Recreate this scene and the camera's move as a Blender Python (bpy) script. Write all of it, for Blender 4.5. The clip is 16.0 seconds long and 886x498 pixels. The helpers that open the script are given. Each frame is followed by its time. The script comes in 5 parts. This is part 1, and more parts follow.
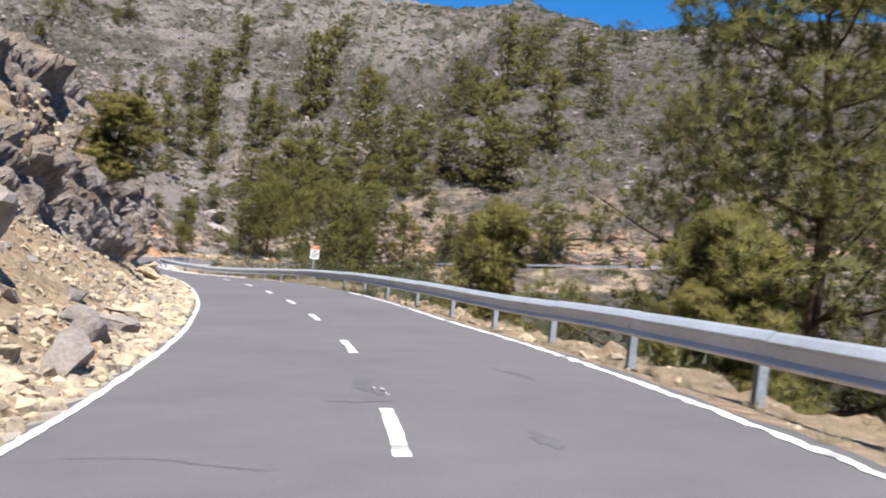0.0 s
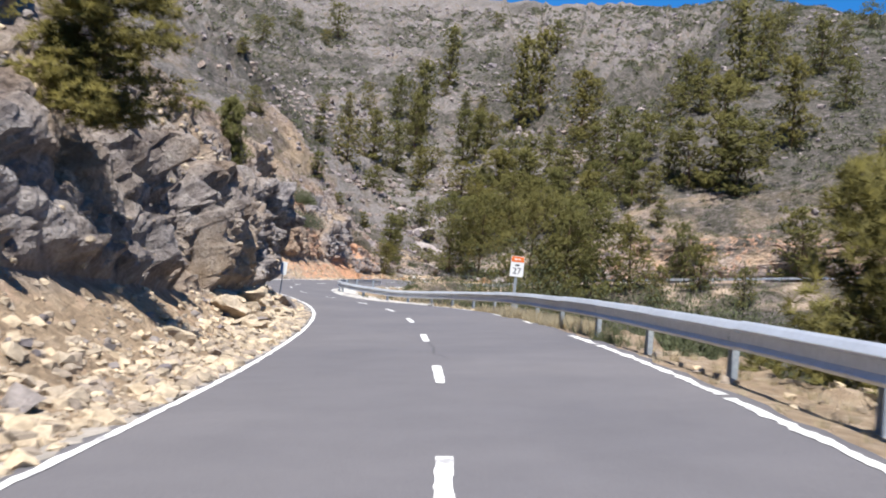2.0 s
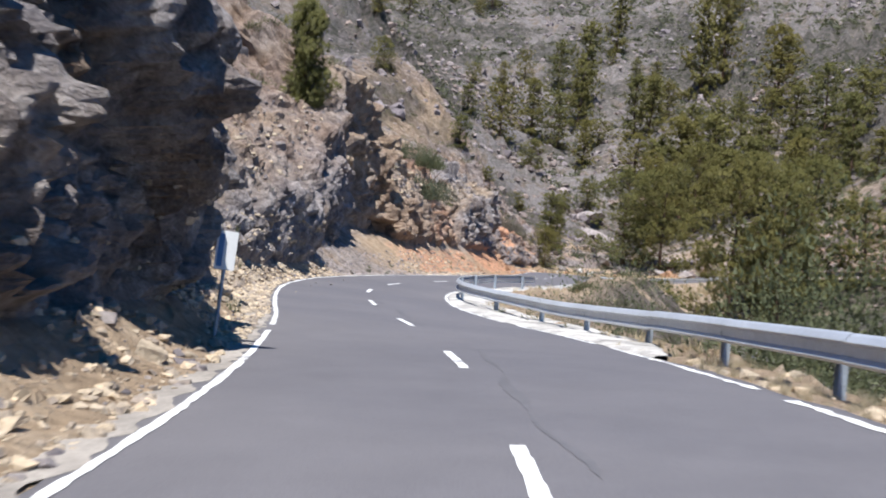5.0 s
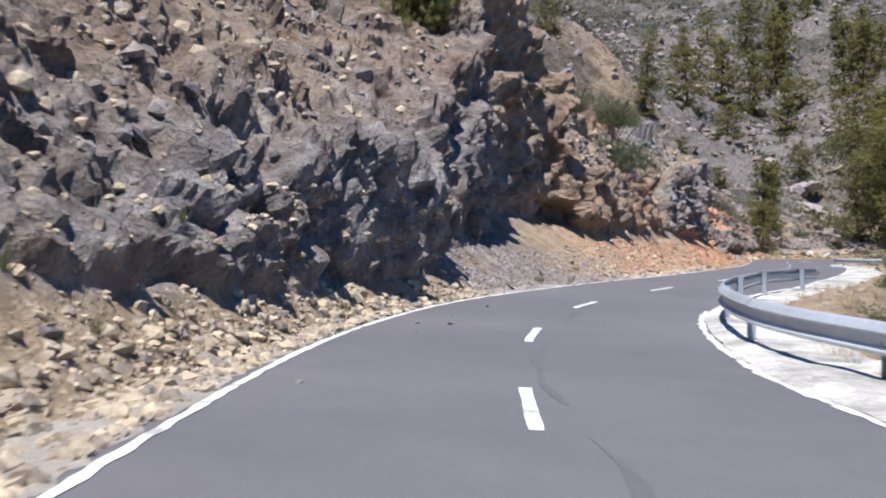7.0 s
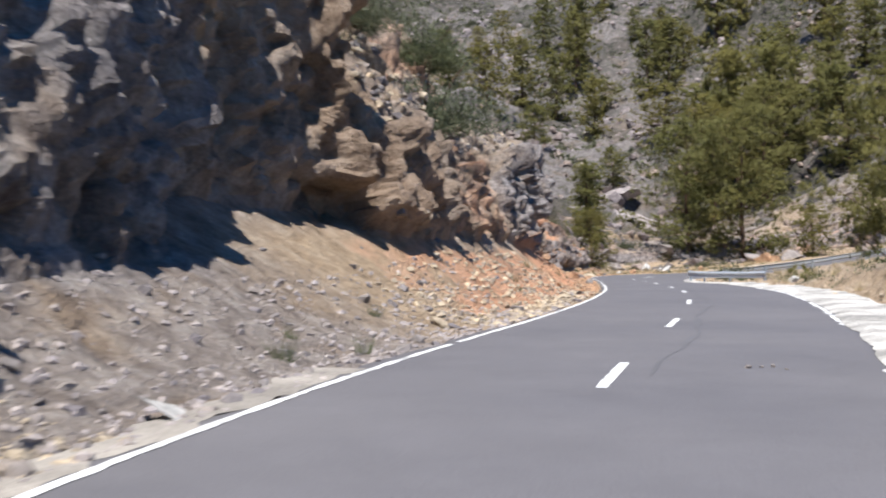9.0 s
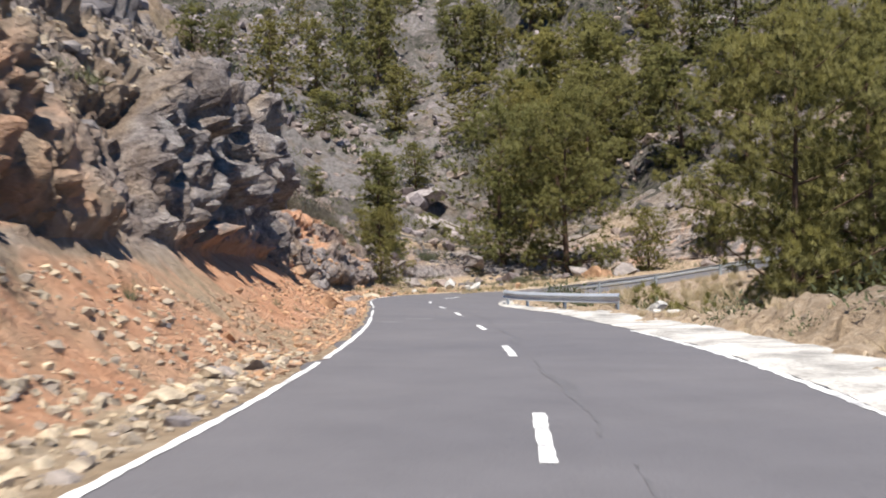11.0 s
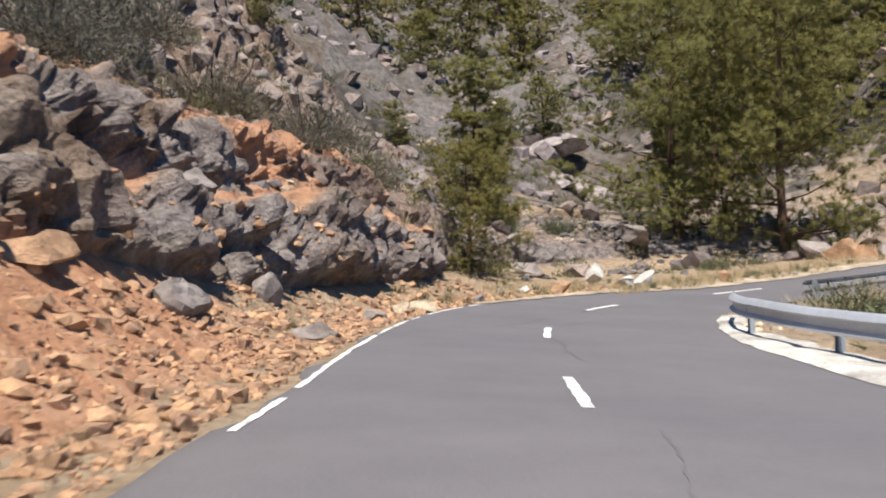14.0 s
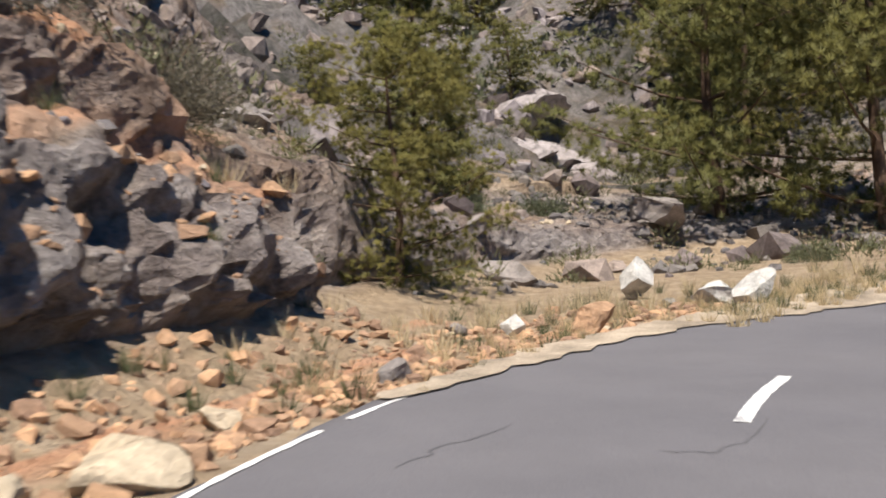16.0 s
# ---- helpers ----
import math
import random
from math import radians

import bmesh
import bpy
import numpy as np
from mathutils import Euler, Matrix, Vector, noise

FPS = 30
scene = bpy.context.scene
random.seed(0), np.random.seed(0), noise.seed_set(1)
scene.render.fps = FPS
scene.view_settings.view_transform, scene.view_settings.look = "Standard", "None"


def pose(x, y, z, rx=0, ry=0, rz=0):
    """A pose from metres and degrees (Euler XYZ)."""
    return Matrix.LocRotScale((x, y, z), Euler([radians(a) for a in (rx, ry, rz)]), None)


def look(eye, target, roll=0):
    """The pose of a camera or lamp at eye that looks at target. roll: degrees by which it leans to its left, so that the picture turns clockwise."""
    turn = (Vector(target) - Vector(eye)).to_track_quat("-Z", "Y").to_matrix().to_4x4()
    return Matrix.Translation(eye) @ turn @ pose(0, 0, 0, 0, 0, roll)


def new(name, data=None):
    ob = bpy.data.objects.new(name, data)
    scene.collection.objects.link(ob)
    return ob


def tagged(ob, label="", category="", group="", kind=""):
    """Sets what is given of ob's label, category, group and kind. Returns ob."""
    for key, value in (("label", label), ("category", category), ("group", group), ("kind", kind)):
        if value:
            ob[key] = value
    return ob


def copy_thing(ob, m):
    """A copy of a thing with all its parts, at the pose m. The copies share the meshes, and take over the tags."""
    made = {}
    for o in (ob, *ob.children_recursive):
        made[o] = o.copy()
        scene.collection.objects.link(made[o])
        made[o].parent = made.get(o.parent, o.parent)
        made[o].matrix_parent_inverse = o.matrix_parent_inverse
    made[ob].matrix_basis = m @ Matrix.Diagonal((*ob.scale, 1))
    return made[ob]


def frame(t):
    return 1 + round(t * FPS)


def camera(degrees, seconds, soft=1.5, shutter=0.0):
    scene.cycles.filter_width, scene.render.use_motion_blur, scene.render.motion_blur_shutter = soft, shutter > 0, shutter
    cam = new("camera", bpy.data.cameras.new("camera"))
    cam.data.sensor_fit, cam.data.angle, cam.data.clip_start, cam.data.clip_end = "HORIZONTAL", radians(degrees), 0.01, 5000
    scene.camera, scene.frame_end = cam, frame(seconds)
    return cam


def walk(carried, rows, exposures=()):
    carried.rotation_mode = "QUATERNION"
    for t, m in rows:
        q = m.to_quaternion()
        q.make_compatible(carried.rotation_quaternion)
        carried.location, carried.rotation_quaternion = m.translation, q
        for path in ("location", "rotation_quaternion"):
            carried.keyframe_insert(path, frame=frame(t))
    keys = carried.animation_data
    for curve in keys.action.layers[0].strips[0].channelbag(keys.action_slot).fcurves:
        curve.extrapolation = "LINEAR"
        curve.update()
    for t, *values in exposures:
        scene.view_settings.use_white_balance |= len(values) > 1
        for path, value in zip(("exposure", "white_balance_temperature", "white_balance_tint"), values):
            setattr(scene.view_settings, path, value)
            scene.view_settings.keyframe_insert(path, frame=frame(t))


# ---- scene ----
# ---------- camera and its drive ----------
cam = camera(43.2, 16.0, soft=1.9, shutter=0.25)
METRES, EYE = 150.0, 1.16
ROWS = [
    (0.0, 0.0, 0.0, 0.0, -0.17, 1.46, -6.65),
    (0.5, -0.0001, 0.0251, 0.0002, 4.66, 1.42, -6.08),
    (1.0, -0.002, 0.0543, 0.0003, 8.03, 1.54, -5.77),
    (1.5, -0.0051, 0.0823, 0.0004, 9.77, 1.41, -5.55),
    (2.0, -0.0093, 0.1132, 0.0004, 11.1, 1.23, -5.29),
    (2.5, -0.0145, 0.1426, 0.0003, 12.94, 0.63, -5.0),
    (3.0, -0.021, 0.1746, 0.0003, 14.44, 0.53, -5.24),
    (3.5, -0.0278, 0.2043, 0.0002, 15.67, 0.51, -5.81),
    (6.0, -0.0769, 0.3623, -0.0011, 23.29, -0.13, -3.14),
    (6.5, -0.0895, 0.3912, -0.0015, 26.05, -0.12, -1.88),
    (7.0, -0.1038, 0.4214, -0.0019, 28.62, -0.29, -0.42),
    (7.5, -0.1175, 0.449, -0.0023, 29.5, -0.13, 1.05),
    (8.0, -0.1314, 0.4794, -0.0025, 27.69, 0.15, 1.67),
    (8.5, -0.1425, 0.5085, -0.0025, 23.79, 0.61, 1.49),
    (9.0, -0.1522, 0.5412, -0.0024, 18.08, 0.78, 1.35),
    (9.5, -0.1582, 0.5713, -0.0022, 12.81, 1.12, 1.29),
    (12.0, -0.1721, 0.7333, -0.0014, 8.21, 1.16, 1.14),
    (12.5, -0.1764, 0.7644, -0.0013, 10.41, 0.9, 0.97),
    (13.0, -0.1823, 0.7977, -0.0015, 12.5, 0.49, 1.02),
    (13.5, -0.1882, 0.8275, -0.0017, 14.28, 0.3, 1.18),
    (14.0, -0.1951, 0.8588, -0.0018, 15.64, 0.39, 1.7),
    (14.5, -0.2016, 0.8868, -0.0017, 16.32, 0.45, 1.97),
    (15.0, -0.2084, 0.9156, -0.0019, 16.69, 0.39, 2.81),
    (15.5, -0.2143, 0.9416, -0.0019, 16.19, 0.27, 3.42),
    (16.0, -0.2191, 0.9685, -0.0021, 13.79, 0.15, 3.73),
]
walk(cam, [(t, pose(METRES * x, METRES * y, EYE + METRES * z, 90 + pitch, roll, yaw)) for t, x, y, z, yaw, pitch, roll in ROWS],
     [(0.0, 1.04, 6450, 10), (3.0, 0.92, 6150, 11), (6.0, 0.79, 6000, 11), (8.0, 0.76, 5950, 11), (9.0, 0.85, 6150, 10), (12.0, 0.86, 6550, 10), (16.0, 0.83, 6700, 10)])

# ---------- sky, sun, exposure ----------
SUN_FROM = Vector((0.06, -0.40, 0.91)).normalized()
world = bpy.data.worlds.new("sky")
scene.world = world
world.use_nodes = True
wn, wl = world.node_tree.nodes, world.node_tree.links
sky = wn.new("ShaderNodeTexSky")
sky.sky_type, sky.sun_disc = "NISHITA", False
sky.sun_elevation = math.asin(SUN_FROM.z)
sky.sun_rotation = math.atan2(SUN_FROM.x, SUN_FROM.y)
sky.altitude, sky.air_density, sky.dust_density, sky.ozone_density = 2500.0, 0.9, 0.0, 5.0
hue = wn.new("ShaderNodeHueSaturation")
hue.inputs["Saturation"].default_value = 1.3
wl.new(sky.outputs["Color"], hue.inputs["Color"])
wl.new(hue.outputs["Color"], wn["Background"].inputs["Color"])
wn["Background"].inputs["Strength"].default_value = 0.086
sun_data = bpy.data.lights.new("sun", "SUN")
sun_data.energy, sun_data.angle, sun_data.color = 4.6, radians(0.53), (1.0, 0.95, 0.87)
sun = new("sun", sun_data)
sun.matrix_world = look(SUN_FROM * 100, (0, 0, 0))
# ---------- number tools ----------
def hash01(ix, iy, iz, k=0):
    """A random number from 0 to 1 for each whole-numbered cell."""
    h = (ix.astype(np.int64) * 374761393 + iy.astype(np.int64) * 668265263 + iz.astype(np.int64) * 2147483647 + k * 1274126177) & 0xFFFFFFFF
    h = ((h ^ (h >> 13)) * 1274126177) & 0xFFFFFFFF
    h = ((h ^ (h >> 16)) * 2246822519) & 0xFFFFFFFF
    return ((h ^ (h >> 15)) & 0xFFFFFF) / float(0xFFFFFF)


def vnoise(p, k=0):
    """Smooth noise from -1 to 1 at the points p (n x 3)."""
    i = np.floor(p)
    f = p - i
    f = f * f * (3 - 2 * f)
    i = i.astype(np.int64)
    out = 0.0
    for dx in (0, 1):
        for dy in (0, 1):
            for dz in (0, 1):
                w = (f[:, 0] if dx else 1 - f[:, 0]) * (f[:, 1] if dy else 1 - f[:, 1]) * (f[:, 2] if dz else 1 - f[:, 2])
                out = out + w * hash01(i[:, 0] + dx, i[:, 1] + dy, i[:, 2] + dz, k)
    return out * 2 - 1


def fbm(p, octaves=4, k=0):
    out, amp = 0.0, 1.0
    for o in range(octaves):
        out = out + amp * vnoise(p * 2.03 ** o + 17.3 * o, k + o)
        amp *= 0.5
    return out / 1.8


def blocks(p, k=0, tilt=0.7, groove=0.0, flat=1.0, dome=0.0):
    """Broken-rock relief: each cell of the stone is a tilted facet of its own height. Returns the relief and the distance to the cell's edge."""
    i = np.floor(p).astype(np.int64)
    best = np.full(len(p), 9.0)
    second = np.full(len(p), 9.0)
    val = np.zeros(len(p))
    for dx in (-1, 0, 1):
        for dy in (-1, 0, 1):
            for dz in (-1, 0, 1):
                cx, cy, cz = i[:, 0] + dx, i[:, 1] + dy, i[:, 2] + dz
                off = p - np.stack([cx + hash01(cx, cy, cz, k), cy + hash01(cx, cy, cz, k + 1), cz + hash01(cx, cy, cz, k + 2)], 1)
                d = np.sqrt((off ** 2).sum(1))
                g = hash01(cx, cy, cz, k + 3) - 0.5 + tilt * (off[:, 0] * (hash01(cx, cy, cz, k + 4) - 0.5) + off[:, 1] * (hash01(cx, cy, cz, k + 5) - 0.5) + flat * off[:, 2] * (hash01(cx, cy, cz, k + 6) - 0.5)) * 2
                near = d < best
                second = np.where(near, best, np.minimum(second, d))
                val = np.where(near, g, val)
                best = np.where(near, d, best)
    gap = second - best
    if dome:
        val = (1 - dome) * val + dome * (1.5 * np.sqrt(np.clip(1 - 1.15 * best * best, 0, 1)) * (0.45 + 0.55 * (val + 0.5)) - 0.75)
    if groove:
        val = val * smooth(0.0, groove, gap) - 0.35 * (1 - smooth(0.0, groove, gap))
    return val, gap


def smooth(a, b, x):
    u = np.clip((x - a) / (b - a), 0, 1)
    return u * u * (3 - 2 * u)


def mesh_of(name, verts, faces, smooth_shade=False):
    """A mesh from arrays: verts n x 3, faces m x 3 or m x 4."""
    verts, faces = np.asarray(verts, dtype=np.float32), np.asarray(faces, dtype=np.int32)
    k = faces.shape[1]
    me = bpy.data.meshes.new(name)
    me.vertices.add(len(verts))
    me.vertices.foreach_set("co", verts.ravel())
    me.loops.add(faces.size)
    me.loops.foreach_set("vertex_index", faces.ravel())
    me.polygons.add(len(faces))
    me.polygons.foreach_set("loop_start", np.arange(0, faces.size, k, dtype=np.int32))
    me.polygons.foreach_set("loop_total", np.full(len(faces), k, dtype=np.int32))
    me.polygons.foreach_set("use_smooth", np.full(len(faces), smooth_shade, dtype=bool))
    me.update(calc_edges=True)
    me.validate()
    return me


def grid_faces(n, m):
    """Quads of a grid of n x m points."""
    a = np.arange(n * m).reshape(n, m)
    return np.stack([a[:-1, :-1], a[1:, :-1], a[1:, 1:], a[:-1, 1:]], -1).reshape(-1, 4)


def masks(me, r, g, b, brown=0.0):
    """Stores where each kind of earth and stone lies, per point."""
    at = me.color_attributes.new("earth", "FLOAT_COLOR", "POINT")
    c = np.ones((len(r), 4), dtype=np.float32)
    c[:, 0], c[:, 1], c[:, 2], c[:, 3] = r, g, b, brown
    at.data.foreach_set("color", c.ravel())


def thing(name, label, category, group="", at=(0, 0, 0)):
    """An empty that carries the parts of a thing."""
    ob = new(name)
    ob.location = at
    ob.empty_display_size = 0.2
    return tagged(ob, label, category, group)


def put(name, me, material, parent=None, label=""):
    """Links a mesh as one object, under a thing or part where one is given."""
    ob = new(name, me)
    if material and not me.materials:
        me.materials.append(material)
    if parent:
        ob.parent = parent
    return tagged(ob, label)


def part(name, bm, material, parent=None, label=""):
    me = bpy.data.meshes.new(name)
    bm.to_mesh(me)
    bm.free()
    return put(name, me, material, parent, label)
# ---------- materials ----------
def nodes_of(name):
    m = bpy.data.materials.new(name)
    m.use_nodes = True
    t = m.node_tree
    return m, t, t.nodes["Principled BSDF"]


def n_noise(t, scale, detail=6.0, rough=0.6, co=None, distort=0.0):
    n = t.nodes.new("ShaderNodeTexNoise")
    n.inputs["Scale"].default_value, n.inputs["Detail"].default_value = scale, detail
    n.inputs["Roughness"].default_value, n.inputs["Distortion"].default_value = rough, distort
    if co:
        t.links.new(co, n.inputs["Vector"])
    return n.outputs["Fac"]


def n_ramp(t, fac, stops):
    r = t.nodes.new("ShaderNodeValToRGB")
    while len(r.color_ramp.elements) < len(stops):
        r.color_ramp.elements.new(0.5)
    for e, (pos, col) in zip(r.color_ramp.elements, stops):
        e.position, e.color = pos, (*col, 1) if len(col) == 3 else col
    t.links.new(fac, r.inputs["Fac"])
    return r.outputs["Color"]


def n_mix(t, fac, a, b, mode="MIX"):
    m = t.nodes.new("ShaderNodeMix")
    m.data_type, m.blend_type = "RGBA", mode
    for value, sock in ((fac, m.inputs[0]), (a, m.inputs[6]), (b, m.inputs[7])):
        if isinstance(value, bpy.types.NodeSocket):
            t.links.new(value, sock)
        elif isinstance(value, (int, float)):
            sock.default_value = value
        else:
            sock.default_value = (*value, 1)
    return m.outputs[2]


def n_math(t, op, a, b):
    m = t.nodes.new("ShaderNodeMath")
    m.operation = op
    for value, sock in ((a, m.inputs[0]), (b, m.inputs[1])):
        if isinstance(value, bpy.types.NodeSocket):
            t.links.new(value, sock)
        else:
            sock.default_value = value
    return m.outputs[0]


def n_pos(t):
    return t.nodes.new("ShaderNodeNewGeometry").outputs["Position"]


def n_bump(t, bsdf, height, strength, distance):
    b = t.nodes.new("ShaderNodeBump")
    b.inputs["Strength"].default_value, b.inputs["Distance"].default_value = strength, distance
    t.links.new(height, b.inputs["Height"])
    t.links.new(b.outputs["Normal"], bsdf.inputs["Normal"])


def grey(v):
    return (v, v, v)


def rock_colours(t, pos):
    """Grey-violet broken volcanic stone with pale and rusty patches."""
    big = n_noise(t, 0.35, 4, 0.6, pos)
    mid = n_noise(t, 2.2, 6, 0.65, pos)
    fine = n_noise(t, 14.0, 5, 0.7, pos)
    base = n_ramp(t, mid, [(0.3, (0.14, 0.122, 0.12)), (0.46, (0.27, 0.24, 0.232)), (0.6, (0.41, 0.37, 0.35)), (0.8, (0.54, 0.49, 0.45))])
    warm = n_ramp(t, mid, [(0.3, (0.12, 0.077, 0.048)), (0.55, (0.30, 0.205, 0.125)), (0.8, (0.44, 0.33, 0.21))])
    c = n_mix(t, n_ramp(t, big, [(0.52, grey(0)), (0.66, grey(0.7))]), base, warm)
    c = n_mix(t, 0.75, c, n_ramp(t, fine, [(0.3, grey(0.45)), (0.7, grey(1.3))]), "MULTIPLY")
    return c, mid, fine


def mat_earth():
    """Ground, cuttings and slopes: stone, scree, rust-red soil and scrubby earth, each where it lies."""
    m, t, b = nodes_of("earth")
    pos = n_pos(t)
    rock, mid, fine = rock_colours(t, pos)
    at = t.nodes.new("ShaderNodeVertexColor")
    at.layer_name = "earth"
    sep = t.nodes.new("ShaderNodeSeparateColor")
    t.links.new(at.outputs["Color"], sep.inputs["Color"])
    umber = n_ramp(t, mid, [(0.3, (0.125, 0.078, 0.056)), (0.5, (0.285, 0.19, 0.135)), (0.75, (0.45, 0.335, 0.255))])
    umber = n_mix(t, 0.7, umber, n_ramp(t, fine, [(0.3, grey(0.5)), (0.7, grey(1.3))]), "MULTIPLY")
    rock = n_mix(t, at.outputs["Alpha"], rock, umber)
    stones = t.nodes.new("ShaderNodeTexVoronoi")
    stones.inputs["Scale"].default_value = 7.0
    t.links.new(pos, stones.inputs["Vector"])
    pale = n_ramp(t, mid, [(0.25, (0.30, 0.215, 0.14)), (0.5, (0.465, 0.345, 0.23)), (0.75, (0.58, 0.46, 0.335))])
    pale = n_mix(t, 0.5, pale, n_ramp(t, stones.outputs["Color"], [(0.0, grey(0.55)), (1.0, grey(1.25))]), "MULTIPLY")
    red = n_ramp(t, mid, [(0.25, (0.40, 0.185, 0.10)), (0.5, (0.60, 0.325, 0.195)), (0.8, (0.66, 0.44, 0.30))])
    scrub = n_ramp(t, n_noise(t, 0.9, 7, 0.7, pos), [(0.3, (0.022, 0.023, 0.016)), (0.46, (0.048, 0.047, 0.036)), (0.6, (0.125, 0.107, 0.098)), (0.78, (0.27, 0.232, 0.222))])
    c = n_mix(t, sep.outputs[1], rock, pale)
    c = n_mix(t, sep.outputs[2], c, scrub)
    edge = n_math(t, "ADD", sep.outputs[0], n_math(t, "MULTIPLY", n_math(t, "SUBTRACT", n_noise(t, 1.1, 5, 0.6, pos), 0.5), 0.9))
    c = n_mix(t, n_ramp(t, edge, [(0.42, grey(0)), (0.66, grey(1))]), c, red)
    t.links.new(c, b.inputs["Base Color"])
    b.inputs["Roughness"].default_value = 0.95
    b.inputs["Specular IOR Level"].default_value = 0.15
    n_bump(t, b, n_math(t, "ADD", n_math(t, "MULTIPLY", mid, 1.5), fine), 1.0, 0.15)
    return m


def mat_rock(name, tone, spread=0.35):
    m, t, b = nodes_of(name)
    pos = n_pos(t)
    mid, fine = n_noise(t, 3.0, 6, 0.65, pos), n_noise(t, 18.0, 5, 0.7, pos)
    ob = t.nodes.new("ShaderNodeNewGeometry").outputs["Random Per Island"]
    dark = tuple(v * 0.5 for v in tone)
    c = n_ramp(t, mid, [(0.3, dark), (0.55, tone), (0.8, tuple(min(0.7, v * 1.3) for v in tone))])
    c = n_mix(t, 0.6, c, n_ramp(t, fine, [(0.3, grey(0.6)), (0.7, grey(1.25))]), "MULTIPLY")
    c = n_mix(t, 1.0, c, n_ramp(t, ob, [(0.0, (1 - spread, 1 - spread, 1 - spread * 0.8)), (0.5, (1, 1, 1)), (1.0, (1 + spread, 1 + spread * 0.85, 1 + spread * 0.6))]), "MULTIPLY")
    t.links.new(c, b.inputs["Base Color"])
    b.inputs["Roughness"].default_value = 0.93
    b.inputs["Specular IOR Level"].default_value = 0.2
    n_bump(t, b, n_math(t, "ADD", mid, fine), 0.7, 0.05)
    return m


def mat_asphalt():
    m, t, b = nodes_of("asphalt")
    pos = n_pos(t)
    grain, patch, big = n_noise(t, 90.0, 3, 0.7, pos), n_noise(t, 1.3, 5, 0.6, pos), n_noise(t, 0.22, 4, 0.55, pos)
    c = n_ramp(t, grain, [(0.3, (0.098, 0.093, 0.099)), (0.7, (0.155, 0.148, 0.155))])
    c = n_mix(t, 0.4, c, n_ramp(t, patch, [(0.3, grey(0.82)), (0.7, grey(1.13))]), "MULTIPLY")
    c = n_mix(t, 0.55, c, n_ramp(t, big, [(0.35, (0.84, 0.84, 0.86)), (0.65, (1.14, 1.12, 1.09))]), "MULTIPLY")
    t.links.new(c, b.inputs["Base Color"])
    b.inputs["Roughness"].default_value = 0.82
    b.inputs["Specular IOR Level"].default_value = 0.3
    n_bump(t, b, grain, 0.35, 0.008)
    return m


def mat_plain(name, tone, rough=0.8, metal=0.0, vary=0.2, scale=6.0, bump=0.2, spec=0.4):
    """A surface of one tone with wear at two scales."""
    m, t, b = nodes_of(name)
    pos = n_pos(t)
    big, fine = n_noise(t, scale * 0.2, 4, 0.6, pos), n_noise(t, scale * 4, 4, 0.65, pos)
    c = n_mix(t, 1.0, tone, n_ramp(t, big, [(0.3, grey(1 - vary)), (0.7, grey(1 + vary * 0.5))]), "MULTIPLY")
    c = n_mix(t, 1.0, c, n_ramp(t, fine, [(0.3, grey(1 - vary * 0.7)), (0.7, grey(1 + vary * 0.5))]), "MULTIPLY")
    t.links.new(c, b.inputs["Base Color"])
    b.inputs["Roughness"].default_value, b.inputs["Metallic"].default_value = rough, metal
    b.inputs["Specular IOR Level"].default_value = spec
    n_bump(t, b, fine, bump, 0.02)
    return m


def mat_leaf(name, dark, light, back=0.25):
    """Needles and leaves: tone changes from tuft to tuft and from plant to plant."""
    m, t, b = nodes_of(name)
    pos = n_pos(t)
    isl = t.nodes.new("ShaderNodeNewGeometry").outputs["Random Per Island"]
    rnd = t.nodes.new("ShaderNodeObjectInfo").outputs["Random"]
    tuft = n_noise(t, 1.7, 3, 0.6, pos)
    c = n_mix(t, n_ramp(t, n_math(t, "ADD", n_math(t, "MULTIPLY", isl, 0.25), n_math(t, "MULTIPLY", tuft, 0.95)), [(0.3, grey(0)), (0.85, grey(1))]), dark, light)
    c = n_mix(t, 1.0, c, n_ramp(t, rnd, [(0.0, (0.87, 0.92, 0.95)), (0.5, (1, 1, 1)), (1.0, (1.12, 1.05, 0.95))]), "MULTIPLY")
    t.links.new(c, b.inputs["Base Color"])
    b.inputs["Roughness"].default_value = 0.65
    b.inputs["Specular IOR Level"].default_value = 0.25
    tr = t.nodes.new("ShaderNodeBsdfTranslucent")
    t.links.new(c, tr.inputs["Color"])
    mx = t.nodes.new("ShaderNodeMixShader")
    mx.inputs["Fac"].default_value = back
    t.links.new(b.outputs["BSDF"], mx.inputs[1])
    t.links.new(tr.outputs["BSDF"], mx.inputs[2])
    t.links.new(mx.outputs["Shader"], t.nodes["Material Output"].inputs["Surface"])
    return m


def mat_paint():
    """White road paint, worn through to the asphalt in specks and patches."""
    m, t, b = nodes_of("road_paint")
    pos = n_pos(t)
    worn = n_math(t, "ADD", n_math(t, "MULTIPLY", n_noise(t, 2.2, 4, 0.6, pos), 0.6), n_math(t, "MULTIPLY", n_noise(t, 34.0, 4, 0.7, pos), 0.4))
    c = n_ramp(t, worn, [(0.40, (0.76, 0.75, 0.73)), (0.53, (0.66, 0.65, 0.63)), (0.60, (0.30, 0.29, 0.29))])
    t.links.new(c, b.inputs["Base Color"])
    b.inputs["Roughness"].default_value = 0.72
    n_bump(t, b, n_noise(t, 90.0, 3, 0.7, pos), 0.3, 0.006)
    return m


